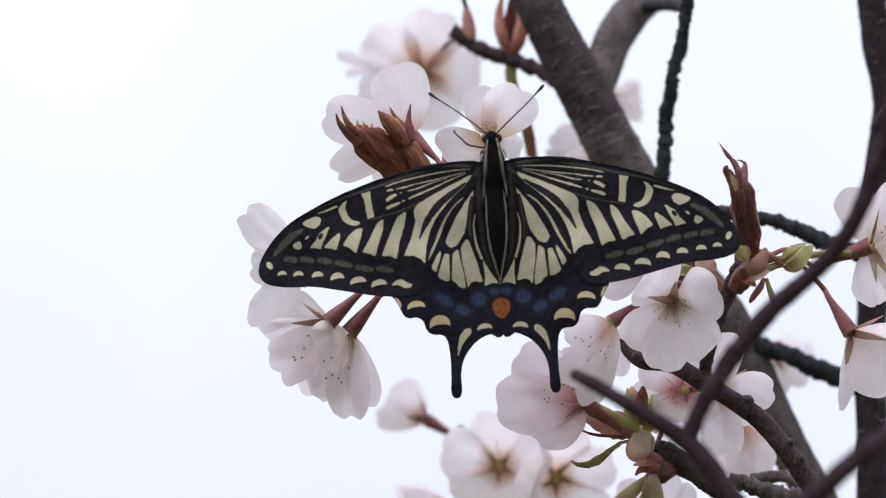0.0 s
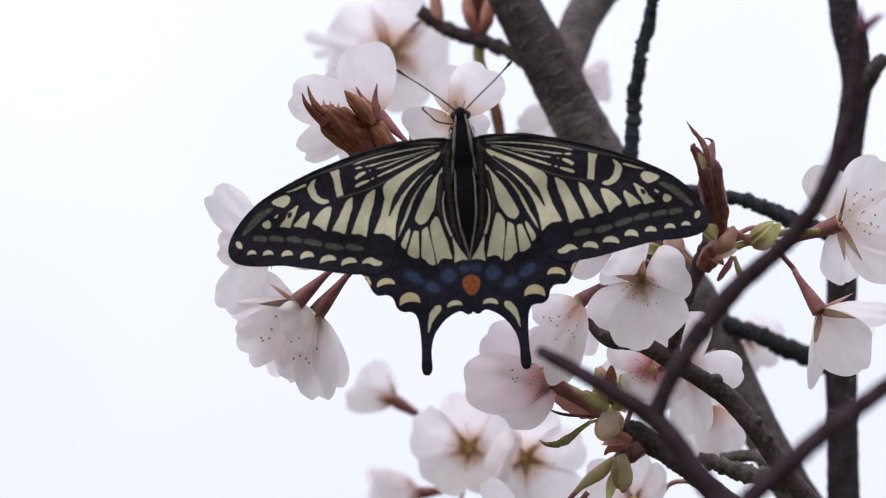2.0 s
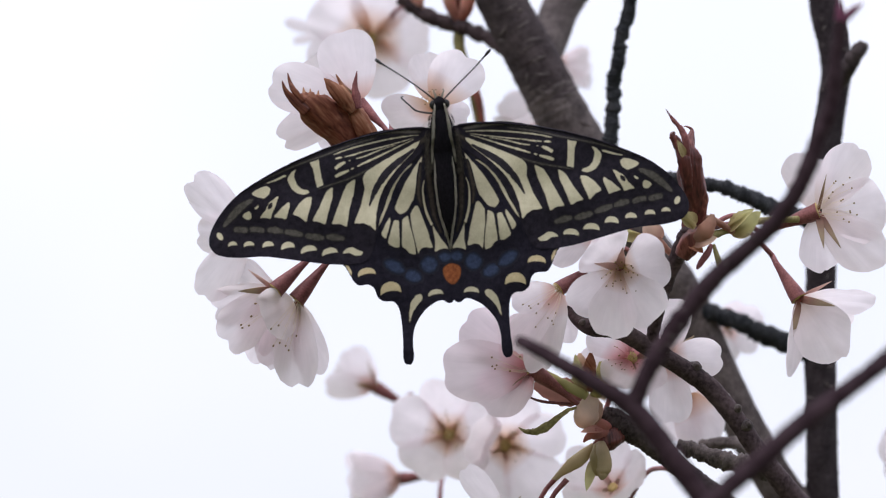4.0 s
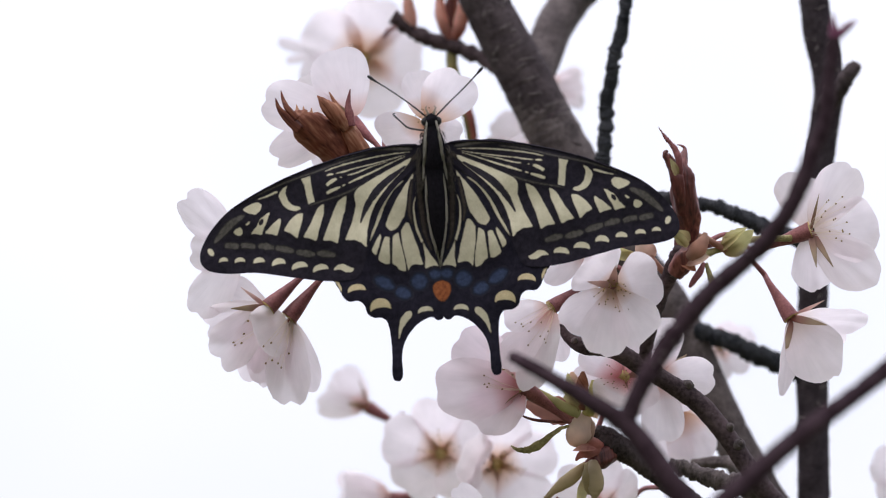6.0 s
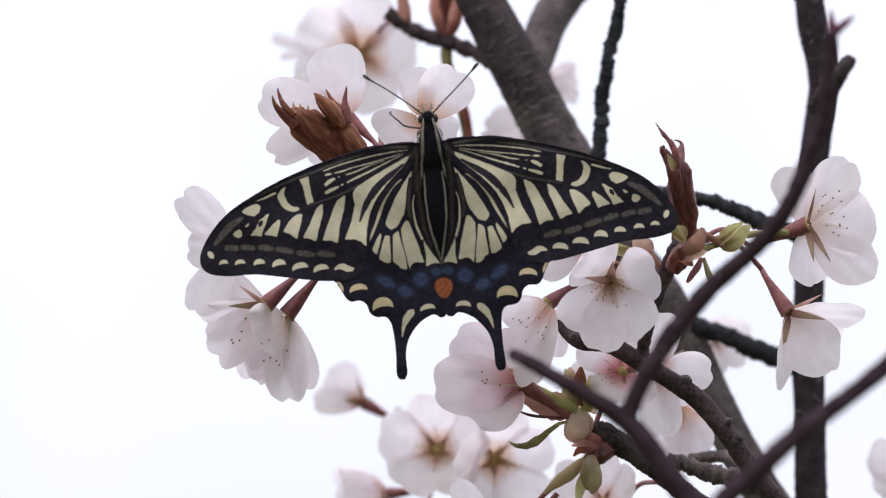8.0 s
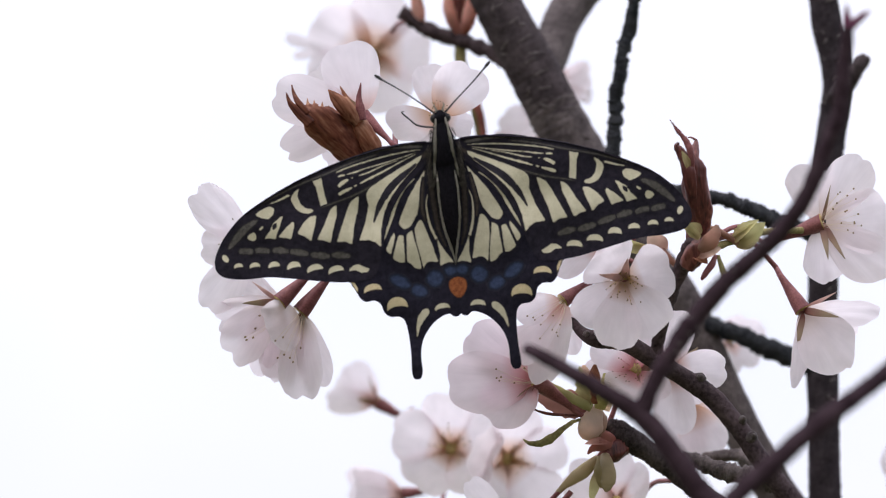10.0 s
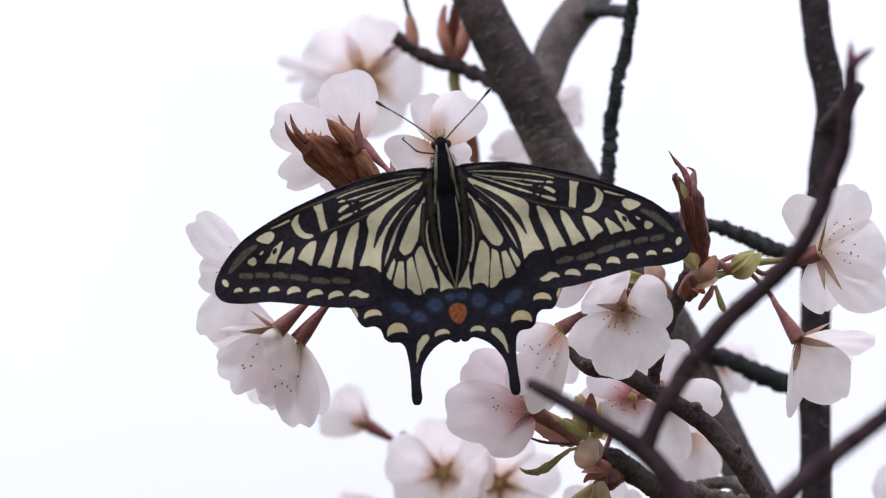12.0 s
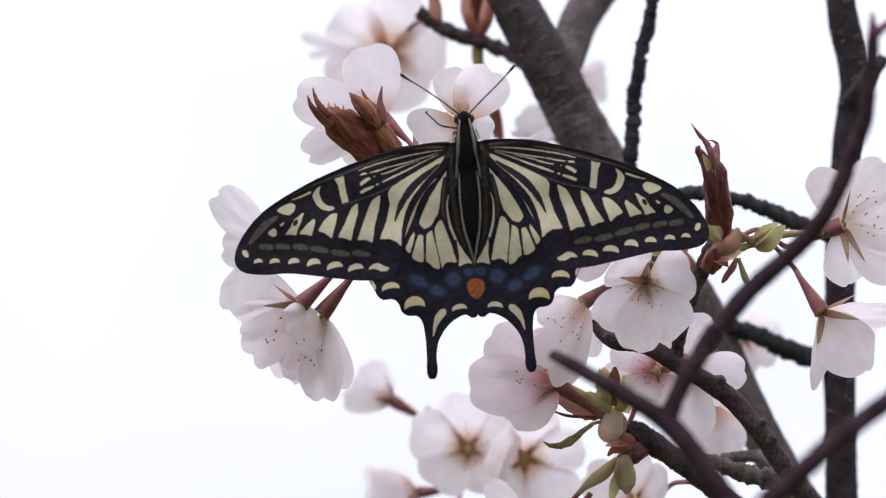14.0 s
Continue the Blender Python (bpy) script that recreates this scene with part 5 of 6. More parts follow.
def mark(wing, material, *points):
    """A patch of scales with a slightly ragged edge and soft corners."""
    ring = []
    for (x0, y0), (x1, y1) in zip(points, points[1:] + points[:1]):
        n = max(3, int(math.hypot(x1 - x0, y1 - y0) / 0.25))
        ring += [(x0 + (x1 - x0) * k / n, y0 + (y1 - y0) * k / n) for k in range(n)]
    count = len(ring)
    for _ in range(2):
        ring = [((ring[i - 1][0] + 2 * ring[i][0] + ring[(i + 1) % count][0]) / 4, (ring[i - 1][1] + 2 * ring[i][1] + ring[(i + 1) % count][1]) / 4) for i in range(count)]
    area = sum(a[0] * b[1] - b[0] * a[1] for a, b in zip(ring, ring[1:] + ring[:1]))
    sign = 1 if area > 0 else -1
    out = []
    for i in range(count):
        dx, dy = ring[(i + 1) % count][0] - ring[i - 1][0], ring[(i + 1) % count][1] - ring[i - 1][1]
        d = math.hypot(dx, dy) + 1e-6
        push = sign * ((0.02 if wing == "fore" else -0.02) + 0.09 * noise.noise(Vector((ring[i][0] * 1.7, ring[i][1] * 1.7, 1.0))))
        out.append((ring[i][0] + dy / d * push, ring[i][1] - dx / d * push))
    MARKS[wing].append((material, out, ()))


def streak(wing, material, *points):
    """A tapering line: rows of x, y and half width in mm."""
    mid = spline(points, 8)
    left, right = [], []
    for i, p in enumerate(mid):
        d = mid[min(i + 1, len(mid) - 1)][:2] - mid[max(i - 1, 0)][:2]
        d = d / (np.hypot(*d) + 1e-9)
        end = (1.02 - abs(2 * i / (len(mid) - 1) - 1) ** 14) ** 0.5 if material is DUSTED else 1.0
        wob = end + 0.3 * end * noise.noise(Vector((p[0] * 1.3, p[1] * 1.3, 4)))
        left.append((p[0] - d[1] * p[2] * wob, p[1] + d[0] * p[2] * wob))
        right.append((p[0] + d[1] * p[2] * wob, p[1] - d[0] * p[2] * wob))
    MARKS[wing].append((material, left + right[::-1], [(p[0], p[1]) for p in mid[1:-1]]))


def lunule(wing, material, x, y, half, high, turn):
    """A half-moon near the wing's edge."""
    c, s = math.cos(radians(turn)), math.sin(radians(turn))
    pts = []
    for k in range(11):
        a = math.pi * k / 10
        pts.append((half * math.cos(a), high * math.sin(a) ** 0.8))
    for k in range(1, 10):
        a = math.pi * k / 10
        pts.append((-half * math.cos(a), -0.15 * high + (0.26 if wing == "fore" else 0.36) * high * math.sin(a)))
    MARKS[wing].append((material, [(x + px * c - py * s, y + px * s + py * c) for px, py in pts], ()))


FORE = curve2([(0.2, 6.7), (0.5, 8.7), (3.4, 9.4), (8.5, 9.5), (13.1, 9.3), (18.4, 8.0), (24.2, 6.2), (30.7, 4.2), (36.6, 1.6), (41.6, -1.2), (45.0, -4.2), (47.3, -7.2), (48.5, -9.9), (48.3, -12.1), (46.6, -13.6),
               (42.8, -14.3), (37.7, -14.4), (32.6, -15.3), (28.6, -16.1), (24.1, -16.9), (19.5, -17.1), (16.5, -16.3), (14.7, -12.2), (13.3, -7.3), (11.5, -3.3), (8.4, 0.8), (3.1, 5.5)], 5)
HIND = curve2([(0.0, 6.3), (2.7, 6.8), (9.0, 2.9), (15.9, -5.8), (20.5, -14.6), (22.0, -16.8), (20.7, -18.0), (20.2, -20.1), (19.0, -21.4), (17.1, -21.4), (15.9, -22.3), (15.3, -24.1), (14.1, -25.0), (12.3, -25.2), (11.3, -26.5),
               (10.9, -29.7), (10.9, -33.6), (11.1, -36.4), (10.8, -37.8), (10.1, -38.1), (9.4, -37.9), (8.9, -36.5), (8.9, -33.3), (8.1, -30.2), (6.1, -27.5), (4.1, -26.1), (2.4, -25.6), (1.2, -26.3), (0.1, -25.9), (-0.2, -24.1), (-0.5, -19.5), (-0.5, -13.8), (-0.0, -8.0), (0.1, -1.1)], 5)

# fore wing: fine lines in the cell, bars, the row between the veins, the dusted band, the marginal moons
streak("fore", CREAM, (22.1, 5.3, 0.23), (20.2, 5.9, 0.25), (16.7, 6.6, 0.17), (12.1, 7.4, 0.16), (7.5, 7.9, 0.13), (4.7, 8.0, 0.07))
streak("fore", CREAM, (21.8, 4.3, 0.17), (21.1, 4.5, 0.23), (20.4, 4.5, 0.13))
streak("fore", CREAM, (20.0, 4.6, 0.09), (18.2, 4.9, 0.17), (16.1, 5.4, 0.12), (12.2, 6.1, 0.15), (8.7, 6.8, 0.11), (5.7, 7.5, 0.06))
streak("fore", CREAM, (22.0, 2.3, 0.27), (21.2, 2.9, 0.42), (20.2, 3.4, 0.32), (19.8, 3.4, 0.13))
streak("fore", CREAM, (19.2, 3.8, 0.09), (18.8, 3.8, 0.11))
streak("fore", CREAM, (17.6, 4.1, 0.12), (15.7, 4.5, 0.17), (12.8, 5.5, 0.13), (9.3, 6.4, 0.07))
streak("fore", CREAM, (22.1, 0.7, 0.23), (21.0, 1.2, 0.35), (19.6, 1.7, 0.25), (19.2, 1.9, 0.1))
streak("fore", CREAM, (18.8, 2.0, 0.16), (18.2, 2.3, 0.16))
streak("fore", CREAM, (17.5, 2.5, 0.15), (15.8, 3.2, 0.23), (12.9, 4.3, 0.2), (8.8, 6.0, 0.13), (5.7, 7.2, 0.07))
streak("fore", DUSTED, (38.3, 0.4, 0.08), (30.7, 3.3, 0.18), (23.7, 5.3, 0.2), (18.4, 6.9, 0.2), (13.2, 8.0, 0.18))
streak("fore", BROWN, (3.4, 7.2, 0.4), (6.5, 5.4, 0.5), (9.6, 2.7, 0.45), (11.6, 0.2, 0.3))
streak("fore", DUSTED, (20.0, 7.2, 0.12), (14.3, 8.6, 0.24), (9.7, 9.0, 0.34), (4.2, 8.6, 0.36))
streak("fore", DUSTED, (25.9, -1.5, 0.12), (23.0, -0.8, 0.16), (18.3, 0.5, 0.2), (12.4, 3.0, 0.18), (5.0, 6.7, 0.12))
mark("fore", CREAM, (27.2, 4.1), (26.2, 4.5), (25.2, 5.2), (25.1, 2.9), (24.8, 0.6), (24.5, -1.0), (25.9, -1.4), (26.2, 0.7), (26.5, 2.8))
mark("fore", CREAM, (31.9, 0.9), (31.0, 2.2), (29.9, 2.9), (30.4, 1.4), (30.0, -0.2), (29.2, -1.2), (27.6, -1.7), (27.4, -2.1), (28.7, -2.5), (30.2, -2.0), (31.3, -0.8))
mark("fore", CREAM, (36.8, 0.2), (34.5, 1.0), (32.2, 1.9), (31.8, 1.6), (34.1, 0.7))
mark("fore", CREAM, (39.4, -1.5), (37.9, -0.6), (36.2, -0.1), (35.3, -0.6), (35.7, -1.9), (36.8, -2.7), (38.2, -2.3))
mark("fore", CREAM, (41.6, -6.0), (40.9, -5.3), (39.9, -4.9), (39.5, -6.2), (40.1, -6.9), (41.0, -6.5))
mark("fore", CREAM, (39.1, -4.6), (38.2, -3.9), (37.8, -4.0), (38.4, -4.8))
mark("fore", CREAM, (33.7, -2.2), (34.4, -4.0), (35.3, -5.6), (35.8, -7.0), (36.9, -6.5), (38.1, -6.6), (36.8, -5.2), (35.8, -3.5))
mark("fore", CREAM, (31.8, -3.6), (31.6, -4.3), (32.0, -5.6), (32.6, -7.3), (33.6, -6.8), (35.2, -6.6), (33.7, -5.0))
mark("fore", CREAM, (28.4, -3.1), (27.0, -2.9), (27.4, -4.7), (28.2, -7.0), (28.6, -8.1), (29.9, -6.8), (31.3, -6.3), (29.9, -4.3))
mark("fore", CREAM, (24.0, -2.0), (22.7, -1.2), (22.9, -3.4), (23.9, -6.1), (24.7, -8.8), (26.2, -8.1), (27.4, -7.9), (25.8, -5.4))
mark("fore", CREAM, (19.8, -0.9), (18.0, 0.1), (18.5, -2.6), (19.7, -6.1), (20.4, -9.6), (21.8, -8.8), (23.5, -8.8), (22.2, -5.9), (20.8, -2.7))
mark("fore", CREAM, (4.4, 7.0), (7.6, 5.5), (12.4, 3.2), (15.7, 1.4), (16.6, 0.2), (16.3, -2.1), (17.4, -5.7), (19.0, -9.0), (17.0, -9.0), (15.6, -9.7), (14.7, -10.8), (14.3, -7.3), (13.5, -4.4), (12.3, -1.9), (10.3, 0.6), (7.6, 3.4), (5.1, 5.7))
streak("fore", DARK_STREAK, (5.8, 5.2, 0.2), (10.7, 1.7, 0.66), (13.1, -0.9, 0.62), (14.5, -3.1, 0.42), (15.6, -5.6, 0.08))
streak("fore", DARK_STREAK, (35.3, -3.7, 0.12), (35.7, -4.3, 0.32), (36.0, -4.8, 0.12))
streak("fore", DUSTED, (38.9, -2.6, 0.3), (41.6, -4.1, 0.8), (43.9, -6.2, 0.65), (45.5, -7.9, 0.3))
streak("fore", DUSTED, (43.5, -8.5, 0.48), (42.1, -8.6, 0.66), (40.4, -8.9, 0.48))
streak("fore", DUSTED, (40.2, -8.7, 0.48), (38.7, -8.8, 0.66), (37.1, -9.2, 0.48))
streak("fore", DUSTED, (36.7, -9.0, 0.48), (35.0, -9.2, 0.66), (33.2, -9.7, 0.48))
streak("fore", DUSTED, (33.2, -9.6, 0.48), (31.4, -10.0, 0.66), (29.3, -10.6, 0.48))
streak("fore", DUSTED, (29.1, -10.7, 0.48), (27.1, -11.1, 0.66), (25.1, -11.5, 0.48))
streak("fore", DUSTED, (24.9, -11.2, 0.48), (22.9, -11.5, 0.66), (21.0, -11.9, 0.48))
mark("fore", CREAM, (46.9, -8.9), (46.0, -8.9), (45.6, -9.9), (45.8, -10.6), (46.5, -10.4), (46.9, -9.7))
lunule("fore", CREAM, 43.8, -11.8, 0.98, 0.95, -3)
lunule("fore", CREAM, 40.5, -12.1, 1.12, 1.05, -3)
lunule("fore", CREAM, 36.6, -12.5, 1.25, 1.20, -4)
lunule("fore", CREAM, 32.6, -13.1, 1.45, 1.40, -7)
lunule("fore", CREAM, 28.4, -14.1, 1.70, 1.40, -8)
lunule("fore", CREAM, 24.2, -14.8, 1.65, 1.35, -9)
mark("fore", CREAM, (21.8, -14.9), (20.8, -13.9), (19.6, -13.6), (18.7, -14.3), (17.3, -14.8), (18.0, -15.5), (19.2, -15.5), (20.2, -14.8))

# hind wing: the cell, the cells below it, streaks beside the body, blue clouds, the orange eye, moons
mark("hind", CREAM, (4.2, 4.0), (6.2, 1.4), (8.1, -1.3), (9.8, -4.5), (10.7, -6.5), (9.7, -7.8), (8.2, -7.2), (6.6, -4.8), (5.6, -1.3), (4.6, 1.7))
mark("hind", CREAM, (11.8, -8.0), (11.5, -8.7), (12.8, -12.6), (13.8, -11.6), (13.1, -10.0))
mark("hind", CREAM, (10.9, -8.7), (9.9, -8.8), (10.0, -11.9), (10.1, -14.4), (11.3, -14.3), (12.6, -13.3), (11.8, -10.9))
mark("hind", CREAM, (9.3, -8.7), (8.1, -7.9), (7.7, -10.3), (7.1, -13.3), (6.9, -16.1), (8.2, -15.8), (9.1, -14.7), (9.8, -14.3))
mark("hind", CREAM, (7.6, -7.7), (6.6, -6.2), (5.9, -6.1), (5.3, -8.0), (4.3, -11.2), (3.4, -15.1), (4.8, -14.7), (6.0, -14.9), (6.6, -16.2), (7.0, -13.3), (7.5, -10.3))
mark("hind", CREAM, (3.4, -9.8), (2.3, -12.1), (1.2, -13.9), (0.1, -15.5), (1.3, -15.2), (2.5, -15.6), (3.2, -15.9), (3.0, -13.5))
streak("hind", CREAM, (4.2, -1.1, 0.06), (4.7, -3.3, 0.16), (4.4, -7.1, 0.24), (3.4, -10.3, 0.28))
streak("hind", CREAM, (6.5, 2.3, 0.12), (8.9, 0.4, 0.3), (10.7, -2.3, 0.34), (12.2, -5.6, 0.38), (13.7, -8.4, 0.4), (14.7, -10.2, 0.2))
cloud("hind", WING_BLUE, (13.4, -17.2), (12.1, -16.7), (10.4, -17.6), (9.6, -19.2), (10.9, -19.5), (12.5, -18.7))
cloud("hind", WING_BLUE, (9.4, -19.6), (8.1, -19.1), (6.7, -19.9), (6.4, -21.1), (7.8, -21.5), (9.1, -20.8))
cloud("hind", WING_BLUE, (6.1, -18.1), (5.0, -16.7), (3.5, -17.0), (2.9, -18.4), (3.9, -19.7), (5.4, -19.5))
cloud("hind", WING_BLUE, (2.3, -16.6), (1.4, -16.1), (0.0, -16.5), (0.1, -17.4), (1.3, -17.9), (2.1, -17.5))
cloud("hind", WING_ORANGE, (1.8, -19.2), (0.8, -18.4), (-0.2, -18.4), (-0.3, -20.7), (-0.0, -22.6), (1.0, -22.1), (1.8, -20.7))
streak("hind", BROWN, (3.2, 4.2, 0.2), (3.3, 0.5, 0.45), (3.1, -4.0, 0.5), (2.7, -8.5, 0.35), (1.6, -12.0, 0.15))
streak("hind", BROWN, (5.6, 3.6, 0.2), (8.6, 1.7, 0.35), (11.4, -1.6, 0.45), (13.2, -5.6, 0.4), (14.6, -9.0, 0.2))
streak("hind", BROWN, (4.7, 2.4, 0.15), (5.2, -0.6, 0.3), (5.6, -3.8, 0.35), (5.2, -6.5, 0.15))
lunule("hind", CREAM_WARM, 17.2, -19.5, 1.85, 1.55, -5)
lunule("hind", CREAM_WARM, 12.6, -23.5, 2.15, 2.40, -4)
mark("hind", CREAM, (7.6, -24.1), (6.4, -24.0), (6.2, -25.0), (7.3, -26.1), (8.3, -27.4), (9.2, -29.4), (9.4, -29.9), (9.3, -27.8), (8.9, -25.7))
lunule("hind", CREAM, 3.6, -24.6, 1.60, 1.30, -6)
mark("hind", CREAM_WARM, (21.8, -16.8), (20.7, -17.4), (20.2, -18.4), (20.2, -19.7), (20.6, -19.0), (21.1, -17.9))



def swollen(outline, by):
    """The same outline, pushed outwards by a fraction of a millimetre."""
    n = len(outline)
    area = sum(a[0] * b[1] - b[0] * a[1] for a, b in zip(outline, outline[1:] + outline[:1]))
    out = []
    for i in range(n):
        (x0, y0), (x1, y1) = outline[i - 1], outline[(i + 1) % n]
        d = math.hypot(x1 - x0, y1 - y0) + 1e-6
        s = (by if area > 0 else -by) * (0.8 + 0.5 * noise.noise(Vector((outline[i][0] * 2.3, outline[i][1] * 2.3, 7))))
        out.append((outline[i][0] + (y1 - y0) / d * s, outline[i][1] - (x1 - x0) / d * s))
    return out


NAMES = ((CREAM, "cream_mark", (0.18, 0.20)), (CREAM_WARM, "cream_mark", (0.16, 0.14)), (DUSTED, "dusted_band", (0.25, 0.35)), (BROWN, "brown_dusting", (0.30, 0.40)),
         (WING_BLUE, "blue_spot", (0.75, 0.75)), (WING_ORANGE, "orange_spot", (0.15, 0.35)), (DARK_STREAK, "black_streak", (0.16, 0.12)))
FORE_UP, HIND_UP = 0.06, -0.18
wings = {}
for side in (-1, 1):
    hind = wing_plate("hindwing", HIND, side, HIND_UP, HIND_BLACK, fly, "tailed black hindwing with cream cells")
    fore = wing_plate("forewing", FORE, side, FORE_UP, WING_BLACK, fly, "black forewing with cream bars and marginal moons")
    wings[side] = (fore, hind)
    for ob, kind, level in ((fore, "fore", FORE_UP), (hind, "hind", HIND_UP)):
        laid = []
        for material, outline, middle in MARKS[kind]:
            name, soft = next((n, w) for k, n, w in NAMES if k is material)
            wide = swollen(outline, soft[0])
            box = (min(p[0] for p in wide), max(p[0] for p in wide), min(p[1] for p in wide), max(p[1] for p in wide))
            # neighbours whose rims could touch lie at different heights
            taken = {k for k, o in laid if box[0] < o[1] and o[0] < box[1] and box[2] < o[3] and o[2] < box[3]}
            step = min(k for k in range(40) if k not in taken)
            if material is DARK_STREAK:
                step = max(taken, default=0) + 1
            laid.append((step, box))
            bm = bmesh.new()
            sheet(bm, wide, side, level + 0.03 + 0.014 * step, 0.25, middle, outline, soft)
            part(name, bm, material[kind], ob)
    # raised veins along the front edge
    bm = bmesh.new()
    rows = [(side * x * 0.001, y * 0.001, (arch(x, y) + 0.2) * 0.001, 0.0003 - 0.0002 * k / 9) for k, (x, y) in enumerate(curve2([(3.4, 9.3), (8.5, 9.4), (18.4, 7.9), (30.7, 4.1), (41.6, -1.3)], 2, False))]
    add_tube(bm, rows, 6)
    part("costal_vein", bm, WING_BLACK, fore)


def body_tube(name, rows, material, sides=16, rough=0.08, flat=1.0, label="", parent=None, steps=6):
    bm = bmesh.new()
    add_tube(bm, [(p[0] * 0.001, p[1] * 0.001, p[2] * 0.001, p[3] * 0.001) for p in spline(rows, steps)], sides, rough, flat=flat)
    return part(name, bm, material, parent or fly, label)


abdomen = body_tube("abdomen", [(0, 6.5, 0.6, 2.0), (0, 3, 1.0, 2.3), (0, -2, 1.2, 2.4), (0, -6, 1.1, 2.1), (0, -10, 0.9, 1.4), (0, -13, 0.6, 0.5), (0, -13.6, 0.5, 0.15)], FUR_BLACK, 18, 0.05)
thorax = body_tube("thorax", [(0, 13.0, 0.9, 1.1), (0, 11.5, 1.2, 1.8), (0, 9, 1.5, 2.35), (0, 6.5, 1.4, 2.5), (0, 4.5, 1.0, 2.2), (0, 3.5, 0.8, 1.6)], FUR_BLACK, 20, 0.10, label="furry black thorax")
fuzz = random.Random(5)


def hair_stripe(rows, count, wide, parent, label, long=1.0):
    """A stripe of short hairs that lie along a line of (x, y, z, share of the width) on the body, in mm."""
    line = spline(rows, 12)
    bm = bmesh.new()
    for _ in range(count):
        k = fuzz.randint(0, len(line) - 2)
        way = Vector(line[k + 1][:3] - line[k][:3]).normalized()
        across = way.cross(Vector((0, 0, 1))).normalized()
        foot = Vector(line[k][:3]) + across * fuzz.uniform(-0.5, 0.5) * wide * line[k][3] + Vector((0, 0, fuzz.uniform(-0.05, 0.12)))
        tip = foot + (way + across * fuzz.uniform(-0.14, 0.14) + Vector((0, 0, fuzz.uniform(-0.06, 0.10)))) * fuzz.uniform(0.5, 1.1) * long
        add_tube(bm, [(*(foot * 0.001), 0.00006), (*((foot + tip) * 0.0005), 0.00005), (*(tip * 0.001), 0.00001)], 3)
    part("side_stripe", bm, FUR_PALE, parent, label)


for side in (-1, 1):
    hair_stripe([(side * 1.7, 3.5, 2.35, 0.5), (side * 1.95, 0, 2.7, 1), (side * 1.95, -4, 2.6, 1), (side * 1.6, -8, 2.25, 1), (side * 0.8, -11.5, 1.7, 1), (side * 0.15, -14.6, 0.9, 0.5)], 420, 0.34, abdomen, "stripe of grey-cream hairs", 1.5)
    hair_stripe([(side * 0.9, 14.0, 2.0, 0.4), (side * 1.3, 11.8, 2.8, 0.8), (side * 1.55, 9.5, 3.5, 1), (side * 1.75, 7.2, 3.4, 1), (side * 2.1, 5.0, 2.6, 0.8), (side * 2.3, 3.0, 2.2, 0.4)], 420, 0.50, thorax, "stripe of pale fur", 1.5)
bm = bmesh.new()
for k in range(520):
    y, a = fuzz.uniform(3.5, 13.5), fuzz.uniform(-0.3, math.pi + 0.3)
    r = 1.9 + 0.5 * math.sin((y - 3.5) / 10 * math.pi) - (0.8 if y > 12 else 0)
    foot = Vector((math.cos(a) * r, y, 1.2 + math.sin(a) * r))
    tip = foot + Vector((math.cos(a) * 0.55, -0.7 + fuzz.uniform(-0.3, 0.3), math.sin(a) * 0.5)) * fuzz.uniform(0.6, 1.3)
    add_tube(bm, [(*(foot * 0.001), 0.00005), (*(tip * 0.001), 0.00001)], 3)
part("fur", bm, FUR_BLACK, thorax, "short dark fur")
bm = bmesh.new()
for k in range(420):
    side = fuzz.choice((-1, 1))
    foot = Vector((side * fuzz.uniform(2.0, 3.4), fuzz.uniform(0.5, 9.0), fuzz.uniform(0.7, 1.9)))
    tip = foot + Vector((side * fuzz.uniform(0.2, 1.3), -fuzz.uniform(0.8, 2.6), fuzz.uniform(-0.3, 0.2)))
    add_tube(bm, [(*(foot * 0.001), 0.00005), (*(tip * 0.001), 0.00001)], 3)
part("fur", bm, FUR_DUN, thorax, "long dun hairs at the wing roots")
head = body_tube("head", [(0, 12.6, 0.8, 0.9), (0, 13.4, 1.0, 1.45), (0, 14.3, 0.9, 1.35), (0, 15.2, 0.6, 0.7), (0, 15.5, 0.5, 0.2)], FUR_BLACK, 16, 0.14)
for side in (-1, 1):
    bm = bmesh.new()
    add_ball(bm, (side * 0.00125, 0.0139, 0.0009), (0.00085, 0.00095, 0.0009), 2)
    part("eye", bm, EYE_BLACK, head, "glossy black eye")
    body_tube("palp", [(side * 0.5, 15.0, 0.8, 0.32), (side * 0.7, 15.8, 0.9, 0.22), (side * 1.0, 16.6, 0.9, 0.14), (side * 0.8, 17.0, 0.9, 0.08)], FUR_PALE, 8, 0.3, parent=head)
body_tube("antenna", [(-1.0, 14.9, 1.2, 0.17), (-3.9, 17.5, 1.8, 0.15), (-7.7, 20.5, 2.2, 0.14), (-10.5, 22.5, 2.2, 0.18), (-11.7, 23.4, 2.2, 0.34), (-12.3, 23.9, 2.2, 0.2)], GLOSS_BLACK, 8, 0, parent=head, label="clubbed black antenna")
body_tube("antenna", [(1.0, 14.9, 1.2, 0.17), (3.5, 17.2, 1.8, 0.15), (7.2, 20.4, 2.2, 0.14), (9.6, 22.7, 2.2, 0.18), (10.5, 23.6, 2.2, 0.34), (11.1, 24.2, 2.2, 0.2)], GLOSS_BLACK, 8, 0, parent=head, label="clubbed black antenna")
